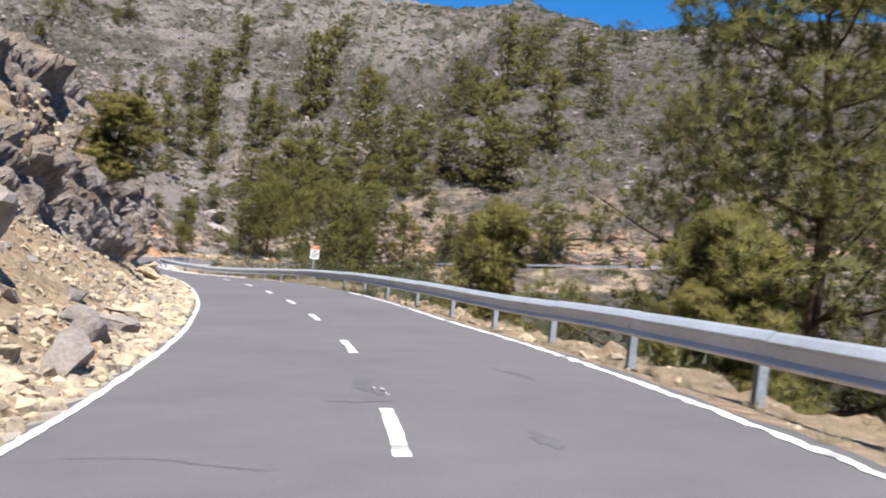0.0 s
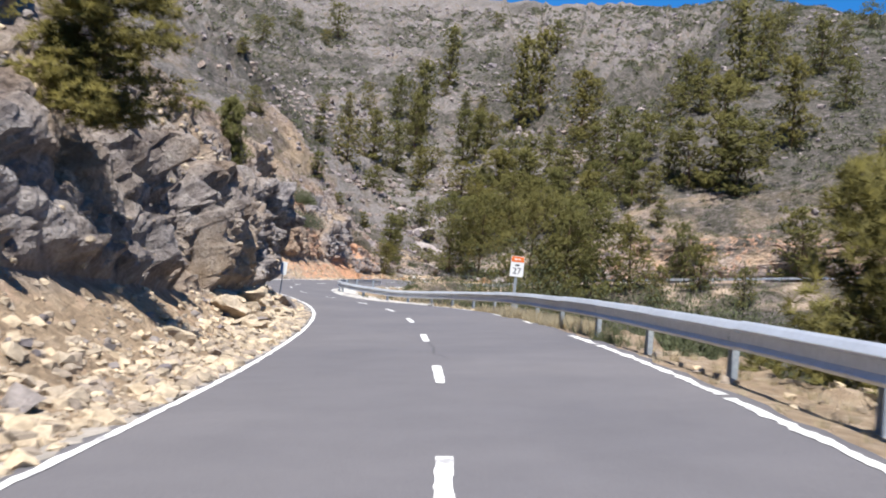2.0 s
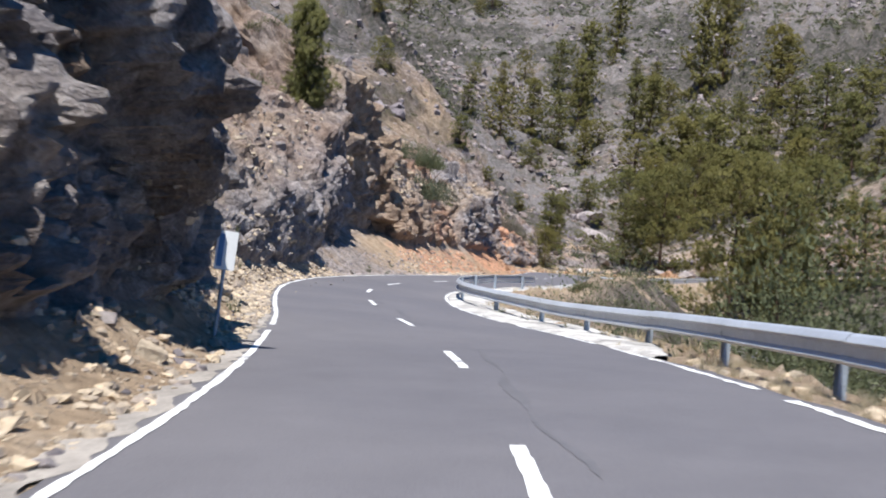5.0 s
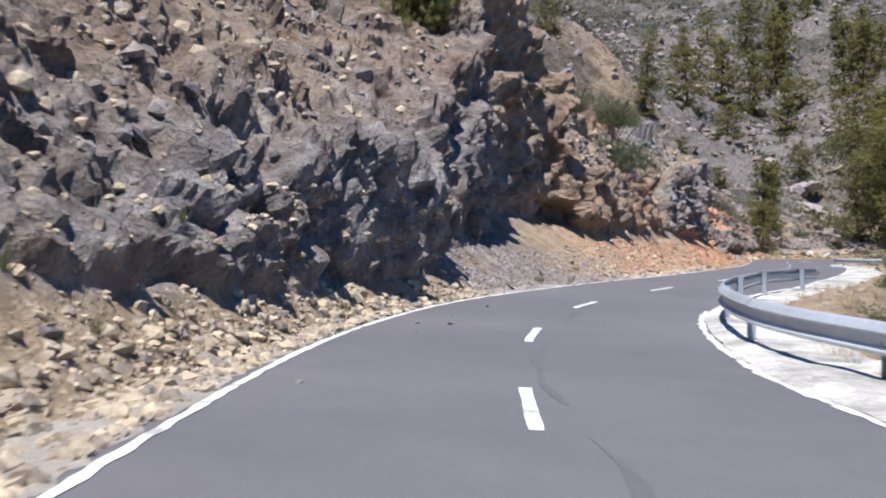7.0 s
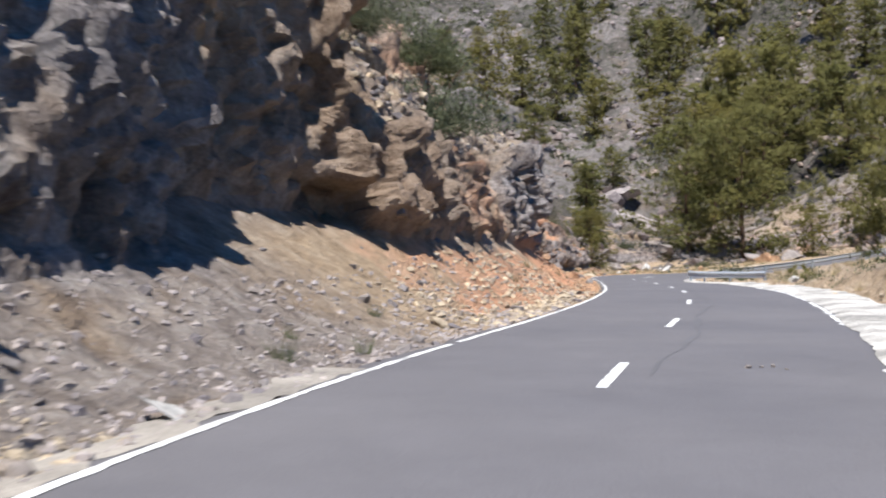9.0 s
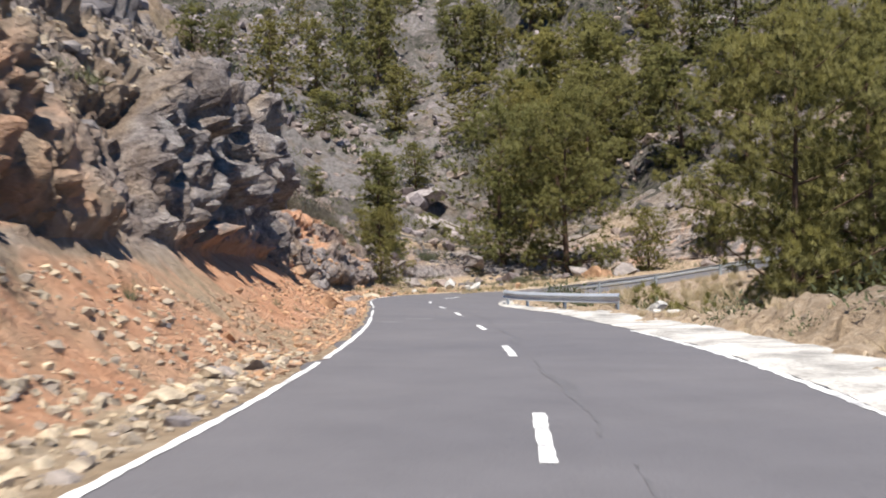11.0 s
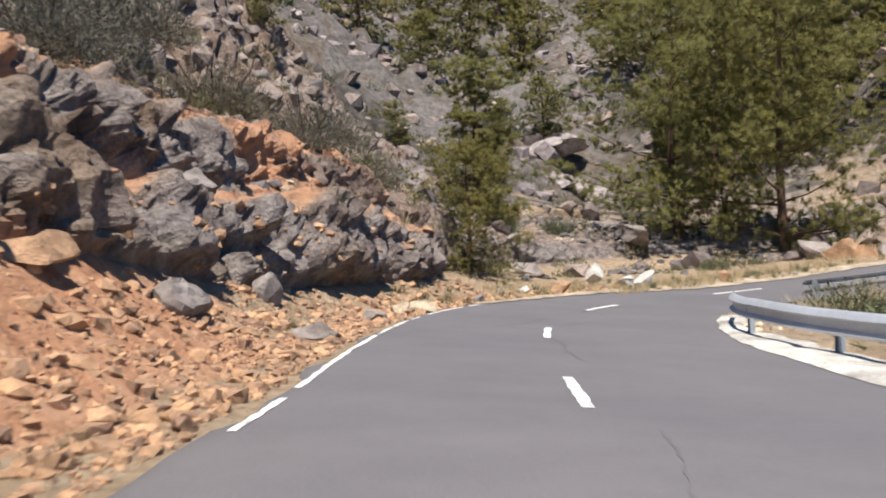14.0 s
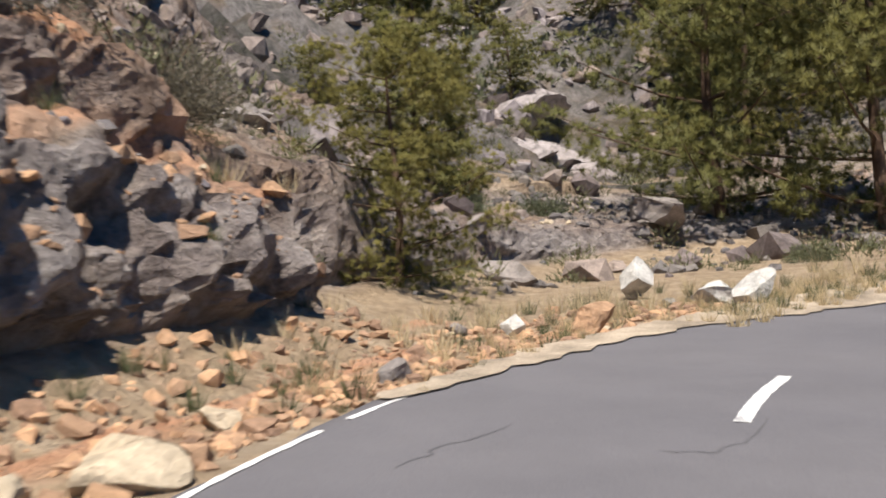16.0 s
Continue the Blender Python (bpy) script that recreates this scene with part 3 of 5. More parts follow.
    nrm *= np.sign(nrm[:, 2:3] + 0.6)
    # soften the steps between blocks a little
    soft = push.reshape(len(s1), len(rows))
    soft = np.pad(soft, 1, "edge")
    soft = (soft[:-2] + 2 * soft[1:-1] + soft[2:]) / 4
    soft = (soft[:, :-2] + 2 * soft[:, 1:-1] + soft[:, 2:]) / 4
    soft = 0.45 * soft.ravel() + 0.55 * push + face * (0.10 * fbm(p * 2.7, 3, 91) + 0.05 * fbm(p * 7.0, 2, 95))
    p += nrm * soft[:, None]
    p[:, 2] += lift - 3.0 * smooth(3.93, 4.0, V)
    me = mesh_of("cutting", p, grid_faces(len(s1), len(rows)))
    n1 = fbm(p / 3.5, 3, 61)
    red = 0.85 * smooth(119, 128, S) * (1 - smooth(141, 150, S)) * smooth(0.9, 1.2, V) * (1 - smooth(1.9, 2.35, V))
    red += 0.62 * smooth(140, 147, S) * (1 - smooth(160, 170, S)) * (np.maximum(tan, slope * (1 - smooth(0.3, 1.2, run))) + 0.6 * scree + 0.6 * (V < 1.1) * smooth(0.2, 0.6, V))
    red += 0.6 * smooth(142, 147, S) * (1 - smooth(166, 176, S)) * face * (1 - tan) * smooth(-0.4, 0.2, n1 + 0.6 * (u - 0.4)) * (0.3 + 0.7 * smooth(0.22, 0.36, uw))
    red += 0.62 * smooth(100, 107, S) * (1 - smooth(119, 124, S)) * np.maximum(scree, 0.75 * face * smooth(108, 112, S))
    red += 0.38 * smooth(5, 15, S) * (1 - smooth(45, 60, S)) * (scree + 0.7 * smooth(2.6, 3.1, V))
    red += 0.42 * smooth(172, 179, S) * smooth(1.2, 2, V) * (1 - smooth(3.1, 3.4, V))
    dull = smooth(66, 72, S) * (1 - smooth(98, 104, S))
    pale = np.clip((1 - smooth(1.7, 2.15, V)) * (1 - 0.75 * smooth(87, 91, S) * (1 - smooth(98, 103, S))) * (1 - 0.85 * smooth(178, 188, S)) + face * np.maximum(0.55 * smooth(0.2, 0.5, n1) + 0.35 * smooth(98, 101, S) * (1 - smooth(118, 124, S)) + 0.5 * (1 - smooth(52, 58, S)) * smooth(-0.3, 0.3, n1), tan * (0.25 + 0.5 * smooth(-0.2, 0.3, n1)) * (1 - 0.6 * dull)) + slope * (0.25 + 0.6 * smooth(-0.1, 0.35, n1)) * (1 - 0.7 * dull) * (1 - 0.8 * (second > 0.3)), 0, 1)
    scrub = smooth(3.15, 3.5, V) * (1 - band * (1 - smooth(2, 5, run))) * (0.25 + 0.6 * smooth(-0.25, 0.35, fbm(p / 6.0, 3, 65)))
    far_bank = smooth(188, 196, S) * smooth(2.6, 3.05, V) * (0.45 + 0.5 * smooth(-0.3, 0.15, fbm(p / 5.0, 3, 66)))
    scrub = np.maximum(scrub, far_bank)
    brown = (0.85 * smooth(100, 106, S) * (1 - smooth(119, 126, S)) + smooth(141, 146, S) * (1 - smooth(168, 178, S)) * (1 - 0.6 * (k == 2) * (1 - smooth(0.22, 0.36, uw))) * (0.55 + 0.45 * smooth(-0.2, 0.3, n1)) + 0.6 * (1 - smooth(30, 42, S)) * smooth(2.3, 2.7, V) + 0.6 * smooth(186, 194, S) + 0.7 * dull * smooth(2.3, 2.7, V)) * (0.4 + 0.6 * smooth(-0.3, 0.2, fbm(p / 2.2, 3, 67)))
    masks(me, np.clip(red, 0, 1), pale, np.clip(scrub, 0, 1), np.clip(brown, 0, 1))
    ob = put("rock_cutting", me, EARTH)
    tagged(ob, "jagged grey and ochre rock cutting with scree at its foot", "rock face", kind="structure")
    # stones caught in the broken slope over the brow
    rng = np.random.default_rng(17)
    spots = np.flatnonzero((tan > 0.6) & (S < 172))
    for m, n, big, words in ((ROCK_PALE, 4200, 0.15, "pale stones caught in the slope above the rock face"), (ROCK_GREY, 3000, 0.19, "grey stones caught in the slope above the rock face")):
        at = p[rng.choice(spots, n)]
        v, f = chips(rng, at, 0.035 + big * rng.uniform(0, 1, n) ** 4)
        st = put("slope_stones", mesh_of("slope_stones", v, f), m)
        tagged(st, words, "rocks", kind="stuff")
    return ob


def downhill_verge():
    """The stony edge beyond the lane, falling to the ravine."""
    s1 = np.concatenate([np.arange(-14, 195, 0.3), np.arange(195, 330, 1.0)])
    e = np.concatenate([np.linspace(-0.35, 2.6, 16), np.linspace(2.8, 10.5, 30)])
    S, E = np.meshgrid(s1, e, indexing="ij")
    S, E = S.ravel(), E.ravel()
    b = on_road(S, HALF_R + E)
    z = land(b[:, 0], b[:, 1], S, HALF_R + E)
    p = np.stack([b[:, 0], b[:, 1], z], 1)
    amt = smooth(0.4, 2.2, E)
    b2, _ = blocks(p / 0.9, 113, 1.0)
    b3, _ = blocks(p / 0.35, 123, 1.0)
    p[:, 2] += amt * (0.25 * b2 + 0.1 * b3) + 0.15 * amt * fbm(p / 3.0, 3, 3) - 0.05 * (E < 0) - 0.06 * (E >= 0) * (E < 0.9) * (S > 61) * (S < 158) - 2.0 * smooth(9.9, 10.5, E) + 0.75 * smooth(97, 104, S) * (1 - smooth(124, 134, S)) * smooth(1.9, 3.2, E) * (1 - smooth(4.5, 7, E))
    me = mesh_of("downhill_verge", p, grid_faces(len(s1), len(e)))
    masks(me, np.zeros(len(p)), 0.9 - 0.2 * smooth(150, 165, S), (0.9 - 0.65 * smooth(118, 128, S) * (1 - smooth(180, 190, S))) * np.maximum(smooth(2.0, 5, E), smooth(180, 190, S) * smooth(0.3, 1, E)) * smooth(-0.5, 0.1, fbm(p / 3.0, 3, 7)))
    ob = put("downhill_verge", me, EARTH)
    return tagged(ob, "stony dry earth verge dropping into the ravine", "verge", kind="structure")


far_ground()
cutting()
downhill_verge()


def road_surface():
    s1 = np.concatenate([np.arange(-60, 200, 0.5), np.arange(200, 430, 2.0)])
    lat = np.concatenate([[-1, -0.985], np.linspace(-0.93, 0.93, 11), [0.985, 1]])
    S, L = np.meshgrid(s1, lat, indexing="ij")
    S, L = S.ravel(), L.ravel()
    wob = 0.10 * vnoise(np.stack([S * 0.9, np.sign(L) * 5, 0 * S], 1), 4) + 0.05 * vnoise(np.stack([S * 3.1, np.sign(L) * 5, 0 * S], 1), 6)
    wob = np.where(L > 0, np.abs(wob), wob)
    wide = np.where(L < 0, HALF_L + 0.22 - 0.10 * smooth(95, 110, S), right_edge(S) + 0.16) + wob * (np.abs(L) > 0.98)
    p = on_road(S, L * wide)
    p[:, 2] -= 0.10 * (np.abs(L) > 0.99)
    return tagged(put("road", mesh_of("road", p, grid_faces(len(s1), len(lat)), True), ASPHALT), "worn grey asphalt two-lane mountain road", "road", kind="structure")


road_surface()
# ---------- markings and concrete on the road ----------
ROAD = bpy.data.objects["road"]
DARK_TAR = mat_plain("tar_seam", (0.095, 0.09, 0.094), 0.85, 0, 0.15, 4.0)
STAIN = mat_plain("dark_seam_stain", (0.116, 0.111, 0.116), 0.8, 0, 0.15, 4.0)
SCUFF = mat_plain("scuffed_paint", (0.215, 0.208, 0.208), 0.8, 0, 0.4, 9.0)


def strip(name, s0, s1, lat0, lat1, material, parent, rag=0.012, up=0.006, step=0.25, seed=0, label=""):
    """A thin worn layer on the road between two lines along it; lat0 and lat1 may be functions of s."""
    s = np.linspace(s0, s1, max(2, int((s1 - s0) / step) + 1))
    a = lat0(s) if callable(lat0) else np.full_like(s, lat0)
    b = lat1(s) if callable(lat1) else np.full_like(s, lat1)
    jag = lambda k: rag * vnoise(np.stack([s * 4.0, 0 * s + seed + k, 0 * s], 1), 8) + rag * vnoise(np.stack([s * 13.0, 0 * s + seed + k, 0 * s], 1), 9)
    p = np.concatenate([on_road(s, a + jag(0), up), on_road(s, b + jag(7), up)])
    n = len(s)
    i = np.arange(n - 1)
    f = np.stack([i, i + n, i + n + 1, i + 1], 1)
    return put(name, mesh_of(name, p, f), material, parent, label)


DASHES = [-0.7, 6.8, 14.4, 22.0, 29.0, 36.2, 43.5, 50.8, 58.2, 65.8, 73.2, 80.0, 87.2, 94.9, 102.9, 111.0, 118.9, 126.5, 134.8, 142.1, 149.8, 157.4, 165.0, 172.5, 180.0]
for k, s0 in enumerate(DASHES):
    strip("lane_dash", s0, s0 + 2.25, -0.055, 0.055, PAINT, ROAD, 0.006, 0.006, 0.12, k * 3)
# left edge line, nearly whole; right edge line, broken and partly buried
for k, (s0, s1) in enumerate([(-30, 62.5), (63.6, 99), (99.4, 118), (118.6, 133.2), (133.9, 138), (140.5, 142.2), (142.9, 149), (149.3, 150.6), (150.9, 152.3), (152.6, 153.3), (154.0, 156.4), (156.8, 158.5)]):
    w = 0.042 if s0 < 133 else (0.03 if s0 < 145 else 0.024)
    strip("edge_line", s0, s1, -HALF_L - w, -HALF_L + w, PAINT, ROAD, 0.010, 0.006, 0.15, 40 + k * 3)
for k, (s0, s1) in enumerate([(-30, 14), (14.2, 22.6), (22.9, 27.5), (27.8, 34.6), (34.9, 37.4), (42.5, 44), (47, 49.3), (53, 56), (57, 63), (64, 70), (71, 88), (91, 97), (104, 112), (113, 126)]):
    strip("edge_line", s0, s1, lambda s: right_edge(s) - 0.05, lambda s: right_edge(s) + 0.05, PAINT, ROAD, 0.025, 0.006, 0.15, 90 + k * 3)
# pale transverse scuffs and dark seams
for k, (s0, a, b, w) in enumerate([(132.4, -1.55, -0.75, 0.35), (130.4, -2.2, -1.7, 0.25), (130.6, 1.5, 2.2, 0.3), (132.6, 1.75, 2.3, 0.25), (129.6, 2.3, 2.65, 0.2)]):
    strip("scuff_mark", s0, s0 + w, a, b, SCUFF, ROAD, 0.09, 0.002, 0.02, 200 + k)
# fine cracks and dark repairs: each a line of (metres along the road, metres right of it) and a width
for k, (w, line) in enumerate([
        (0.022, [(154.8, -0.16), (154.0, -0.32), (152.9, -0.46), (152.4, -0.7), (151.9, -0.95)]),
        (0.020, [(154.25, 0.95), (153.85, 0.55), (153.0, 0.31), (152.4, 0.1)]),
        (0.030, [(149.85, 0.02), (148.9, 0.17), (148.2, 0.21), (147.4, 0.19), (146.2, 0.3)]),
        (0.018, [(156.35, -0.36), (156.4, -0.13), (156.7, 0.09), (157.6, 0.15)]),
        (0.020, [(155.6, -1.65), (156.1, -1.56), (156.9, -1.35)]),
        (0.026, [(6.75, -2.0), (6.7, -1.53), (6.5, -1.02), (6.35, -0.7)]),
        (0.045, [(36.4, 0.06), (34.9, 0.04), (33.4, 0.04), (32.4, 0.2)]),
        (0.16, [(11.7, -0.02), (11.1, -0.12), (10.4, -0.09), (10.0, 0.0)]),
        (0.14, [(7.9, 0.93), (7.5, 1.0), (7.1, 1.04)]),
        (0.10, [(12.5, 1.45), (11.8, 1.61), (11.4, 1.66)]),
        (0.09, [(9.6, -0.5), (9.5, -0.2), (9.55, 0.1)])]):
    ks, kl = np.array(line).T
    u = np.linspace(0, 1, 40)
    cs, cl = np.interp(u, np.linspace(0, 1, len(ks)), ks), np.interp(u, np.linspace(0, 1, len(kl)), kl)
    wig = np.stack([u * 9, 0 * u + k, 0 * u], 1)
    cs, cl = cs + 0.05 * vnoise(wig, 20), cl + 0.05 * vnoise(wig + 7.7, 21)
    t_s, t_l = np.gradient(cs), np.gradient(cl)
    n = np.hypot(t_s, t_l) + 1e-9
    half = 0.5 * w * np.sin(np.pi * np.clip(u, 0.04, 0.96)) ** 0.5 * (0.6 + 0.8 * np.abs(vnoise(wig * 1.7, 22)))
    v = np.concatenate([on_road(cs - t_l / n * half, cl + t_s / n * half, 0.0025), on_road(cs + t_l / n * half, cl - t_s / n * half, 0.0025)])
    q = np.arange(39)
    put("crack" if w < 0.05 else "dark_repair", mesh_of("crack", v, np.stack([q, q + 1, q + 41, q + 40], 1)), DARK_TAR if w < 0.05 else STAIN, ROAD)
# dark sealed seam that wanders along the lane
for k, (s0, s1, c, w) in enumerate([(52, 61, 0.35, 0.13), (66, 73, 0.3, 0.15), (74.5, 80, 0.25, 0.16), (83, 87, 0.2, 0.13), (96, 111, 0.42, 0.14), (112, 118.5, 0.3, 0.16), (121, 127, 0.25, 0.13), (129, 141, 0.4, 0.12)]):
    seam = lambda s, side, c=c, w=w, s0=s0, s1=s1: c + side * w * np.sqrt(np.clip(np.sin(np.pi * (s - s0) / (s1 - s0)), 0, 1)) * (0.6 + 0.4 * np.sin(s * 1.7 + c)) + 0.10 * np.sin(s * 0.6 + c * 9) + 0.03 * np.sin(s * 2.3)
    strip("seam_stain", s0, s1, (lambda s, f=seam: f(s, -0.5)), (lambda s, f=seam: f(s, 0.5)), STAIN, ROAD, 0.012, 0.003, 0.12, 500 + k)
# pale dusty concrete between the uphill line and the scree
strip("verge_strip", -30, 96, lambda s: -HALF_L - np.interp(s, [60, 95, 110], [0.6, 0.5, 0.3]) - 0.16 * np.sin(s * 0.37) * np.sin(s * 0.11), -HALF_L - 0.09, DUSTY, ROAD, 0.07, 0.003, 0.2, 400)
# earth that has crept over the asphalt on the outside of the last bend
strip("dusty_shoulder", 157.5, 178, -2.6, lambda s: np.interp(s, [157.5, 159, 161, 162.5, 163.6, 164.7, 166, 170, 178], [-2.4, -2.15, -2.12, -2.05, -1.8, -1.5, -1.2, -1.2, -2.5]), SANDY, ROAD, 0.09, 0.02, 0.2, 410)


def gutter():
    """Bright concrete laid along the downhill edge from the pinch to the last bend."""
    s = np.arange(61, 158, 0.35)
    w = np.interp(s, [61, 66, 72, 84, 92, 100, 120, 140, 146, 158], [0.35, 1.5, 2.5, 1.6, 1.1, 1.35, 1.7, 2.0, 1.2, 0.4])
    cols = np.linspace(0, 1, 7)
    S, U = np.meshgrid(s, cols, indexing="ij")
    W = np.repeat(w, 7)
    S, U = S.ravel(), U.ravel()
    rag = 0.16 * vnoise(np.stack([S * 1.3, U * 3, 0 * S], 1), 14) + 0.08 * vnoise(np.stack([S * 4.3, U * 3, 0 * S], 1), 15)
    p = on_road(S, right_edge(S) + 0.05 + U * W + rag * (0.35 + 0.65 * U))
    p[:, 2] += np.where(U == 0, 0.008, 0.055 + 0.03 * vnoise(p * 2, 5) - 0.16 * (U == 1))
    ob = put("concrete_gutter", mesh_of("concrete_gutter", p, grid_faces(len(s), 7), True), CONCRETE)
    return tagged(ob, "bright white rough concrete apron along the road edge", "gutter", kind="structure")


gutter()


# ---------- crash barriers ----------
BEAM = [(0.000, 0.650), (-0.012, 0.650), (-0.045, 0.624), (-0.094, 0.566), (-0.100, 0.556), (-0.092, 0.544), (-0.024, 0.520), (-0.022, 0.413), (-0.070, 0.380), (-0.086, 0.367), (-0.088, 0.354), (-0.060, 0.325)]


def barrier(runs, label, group):
    """A steel beam on posts every four metres. runs: keys of s and metres right of the centre line."""
    ks, kl = [k[0] for k in runs], [k[1] for k in runs]
    s = np.arange(ks[0], ks[-1] + 0.01, 0.25)
    lat = np.interp(s, ks, kl)
    w = np.hanning(13)[1:-1]
    lat = np.convolve(np.pad(lat, 5, "edge"), w / w.sum(), "valid")
    line = on_road(s, lat)
    line[:, 2] += -0.03 * np.clip(lat - HALF_R, 0, 3)
    run = np.concatenate([[0], np.cumsum(np.hypot(*np.diff(line[:, :2], axis=0).T))])
    total = run[-1]
    fine = np.linspace(0, total, int(total / 0.4) + 1)
    path = np.stack([np.interp(fine, run, line[:, k]) for k in range(3)], 1)
    dirs = np.gradient(path[:, :2], axis=0)
    dirs /= np.hypot(dirs[:, 0], dirs[:, 1])[:, None]
    right = np.stack([dirs[:, 1], -dirs[:, 0]], 1)
    root = thing("crash_barrier", label, "crash barrier", group, tuple(path[0]))
    prof = np.array(BEAM)
    loop = np.concatenate([prof, prof[::-1] + np.array([0.006, 0.0])])
    m = len(loop)
    for a in range(0, len(fine) - 1, 10):
        b = min(a + 11, len(fine))
        if b - a < 2:
            continue
        v = np.concatenate([np.stack([path[i, 0] + right[i, 0] * (loop[:, 0] + (0.004 if (a // 10) % 2 else 0)), path[i, 1] + right[i, 1] * (loop[:, 0] + (0.004 if (a // 10) % 2 else 0)), path[i, 2] + loop[:, 1] + 0.006 * ((a // 10) % 3 - 1)], 1) for i in range(a, b)])
        f = []
        for i in range(b - a - 1):
            for j in range(m):
                f.append((i * m + j, (i + 1) * m + j, (i + 1) * m + (j + 1) % m, i * m + (j + 1) % m))
        put("beam", mesh_of("beam", v - path[0], f), STEEL, root)
    bm = bmesh.new()
    # a C-shaped post: web and two flanges
    for cx, cy, sx, sy in ((0.10, 0.0, 0.007, 0.12), (0.055, 0.058, 0.09, 0.007), (0.055, -0.058, 0.09, 0.007)):
        bmesh.ops.create_cube(bm, size=1.0, matrix=Matrix.Translation((cx, cy, 0.07)) @ Matrix.Diagonal((sx, sy, 1.10, 1)))
    post_me = bpy.data.meshes.new("post")
    bm.to_mesh(post_me)
    bm.free()
    post_me.materials.append(POST_STEEL)
    bm = bmesh.new()
    bmesh.ops.create_cube(bm, size=1.0, matrix=Matrix.Translation((0.006, 0, 0.487)) @ Matrix.Diagonal((0.05, 0.09, 0.26, 1)))
    bmesh.ops.bevel(bm, geom=bm.edges[:], offset=0.008, segments=1, affect="EDGES")
    sp_me = bpy.data.meshes.new("spacer")
    bm.to_mesh(sp_me)
    bm.free()
    sp_me.materials.append(POST_STEEL)
    bm = bmesh.new()
    bmesh.ops.create_cone(bm, cap_ends=True, segments=6, radius1=0.018, radius2=0.014, depth=0.02, matrix=Matrix.Translation((-0.018, 0, 0.487)) @ Matrix.Rotation(radians(-90), 4, "Y"))
    bolt_me = bpy.data.meshes.new("bolt")
    bm.to_mesh(bolt_me)
    bm.free()
    bolt_me.materials.append(STEEL)
    for d in np.arange(0.4, total, 4.0):
        i = min(int(round(d / total * (len(fine) - 1))), len(fine) - 1)
        yaw = math.degrees(math.atan2(-dirs[i, 0], dirs[i, 1]))
        for nm, me in (("post", post_me), ("spacer", sp_me), ("bolt", bolt_me)):
            ob = put(nm, me, None, root)
            ob.matrix_basis = pose(*(path[i] - path[0] + (0, 0, 0.005 * (i % 3))), 0, 0, yaw)
    return root


barrier([(-30, 3.45), (15, 3.45), (25, 3.36), (33, 3.16), (42, 3.1), (52, 3.45), (64, 3.95), (73, 4.0), (76.7, 3.6), (79, 3.05), (81, 2.85), (85, 2.78), (90, 2.85), (95, 2.9), (100, 3.5)], "galvanised steel crash barrier on posts along the downhill edge", "crash barriers")
barrier([(139.8, 5.5), (145, 4.1), (149, 3.5), (153, 3.2), (156.6, 3.2)], "galvanised steel crash barrier leading into the last bend", "crash barriers")
barrier([(163.5, 3.3), (170, 3.3), (190, 3.2), (210, 3.1), (232, 3.1), (262, 3.1)], "galvanised steel crash barrier on the far side of the ravine", "crash barriers")


# ---------- signs ----------
def letters(text, size, material, parent, m, name="lettering"):
    cu = bpy.data.curves.new(name, "FONT")
    cu.body, cu.size, cu.align_x, cu.align_y, cu.extrude = text, size, "CENTER", "CENTER", 0.0012
    tmp = new("tmp_text", cu)
    me = bpy.data.meshes.new_from_object(tmp.evaluated_get(bpy.context.evaluated_depsgraph_get()))
    bpy.data.objects.remove(tmp)
    me.materials.clear()
    ob = put(name, me, material, parent)
    ob.matrix_basis = m
    return ob


def rounded_plate(w, h, r, depth):
    bm = bmesh.new()
    ring = [bm.verts.new((sx * (w / 2 - r) + r * math.cos(a), -depth / 2, sz * (h / 2 - r) + r * math.sin(a)))
            for sx, sz, a0 in ((1, 1, 0), (-1, 1, 90), (-1, -1, 180), (1, -1, 270)) for a in (radians(a0 + q) for q in (0, 22, 45, 68, 90))]
    f = bm.faces.new(ring)
    r2 = bmesh.ops.extrude_face_region(bm, geom=[f])
    bmesh.ops.translate(bm, vec=(0, depth, 0), verts=[v for v in r2["geom"] if isinstance(v, bmesh.types.BMVert)])
    bmesh.ops.recalc_face_normals(bm, faces=bm.faces[:])
    return bm


SIGN_WHITE = mat_plain("sign_white", (0.74, 0.74, 0.72), 0.45, 0, 0.06, 4.0, 0.02)
SIGN_ORANGE = mat_plain("sign_orange", (0.72, 0.17, 0.03), 0.45, 0, 0.08, 4.0, 0.02)
SIGN_BLACK = mat_plain("sign_black", (0.02, 0.02, 0.022), 0.5, 0, 0.1, 4.0, 0.02)
SIGN_BLUE = mat_plain("sign_blue", (0.10, 0.22, 0.42), 0.5, 0, 0.1, 4.0, 0.02)


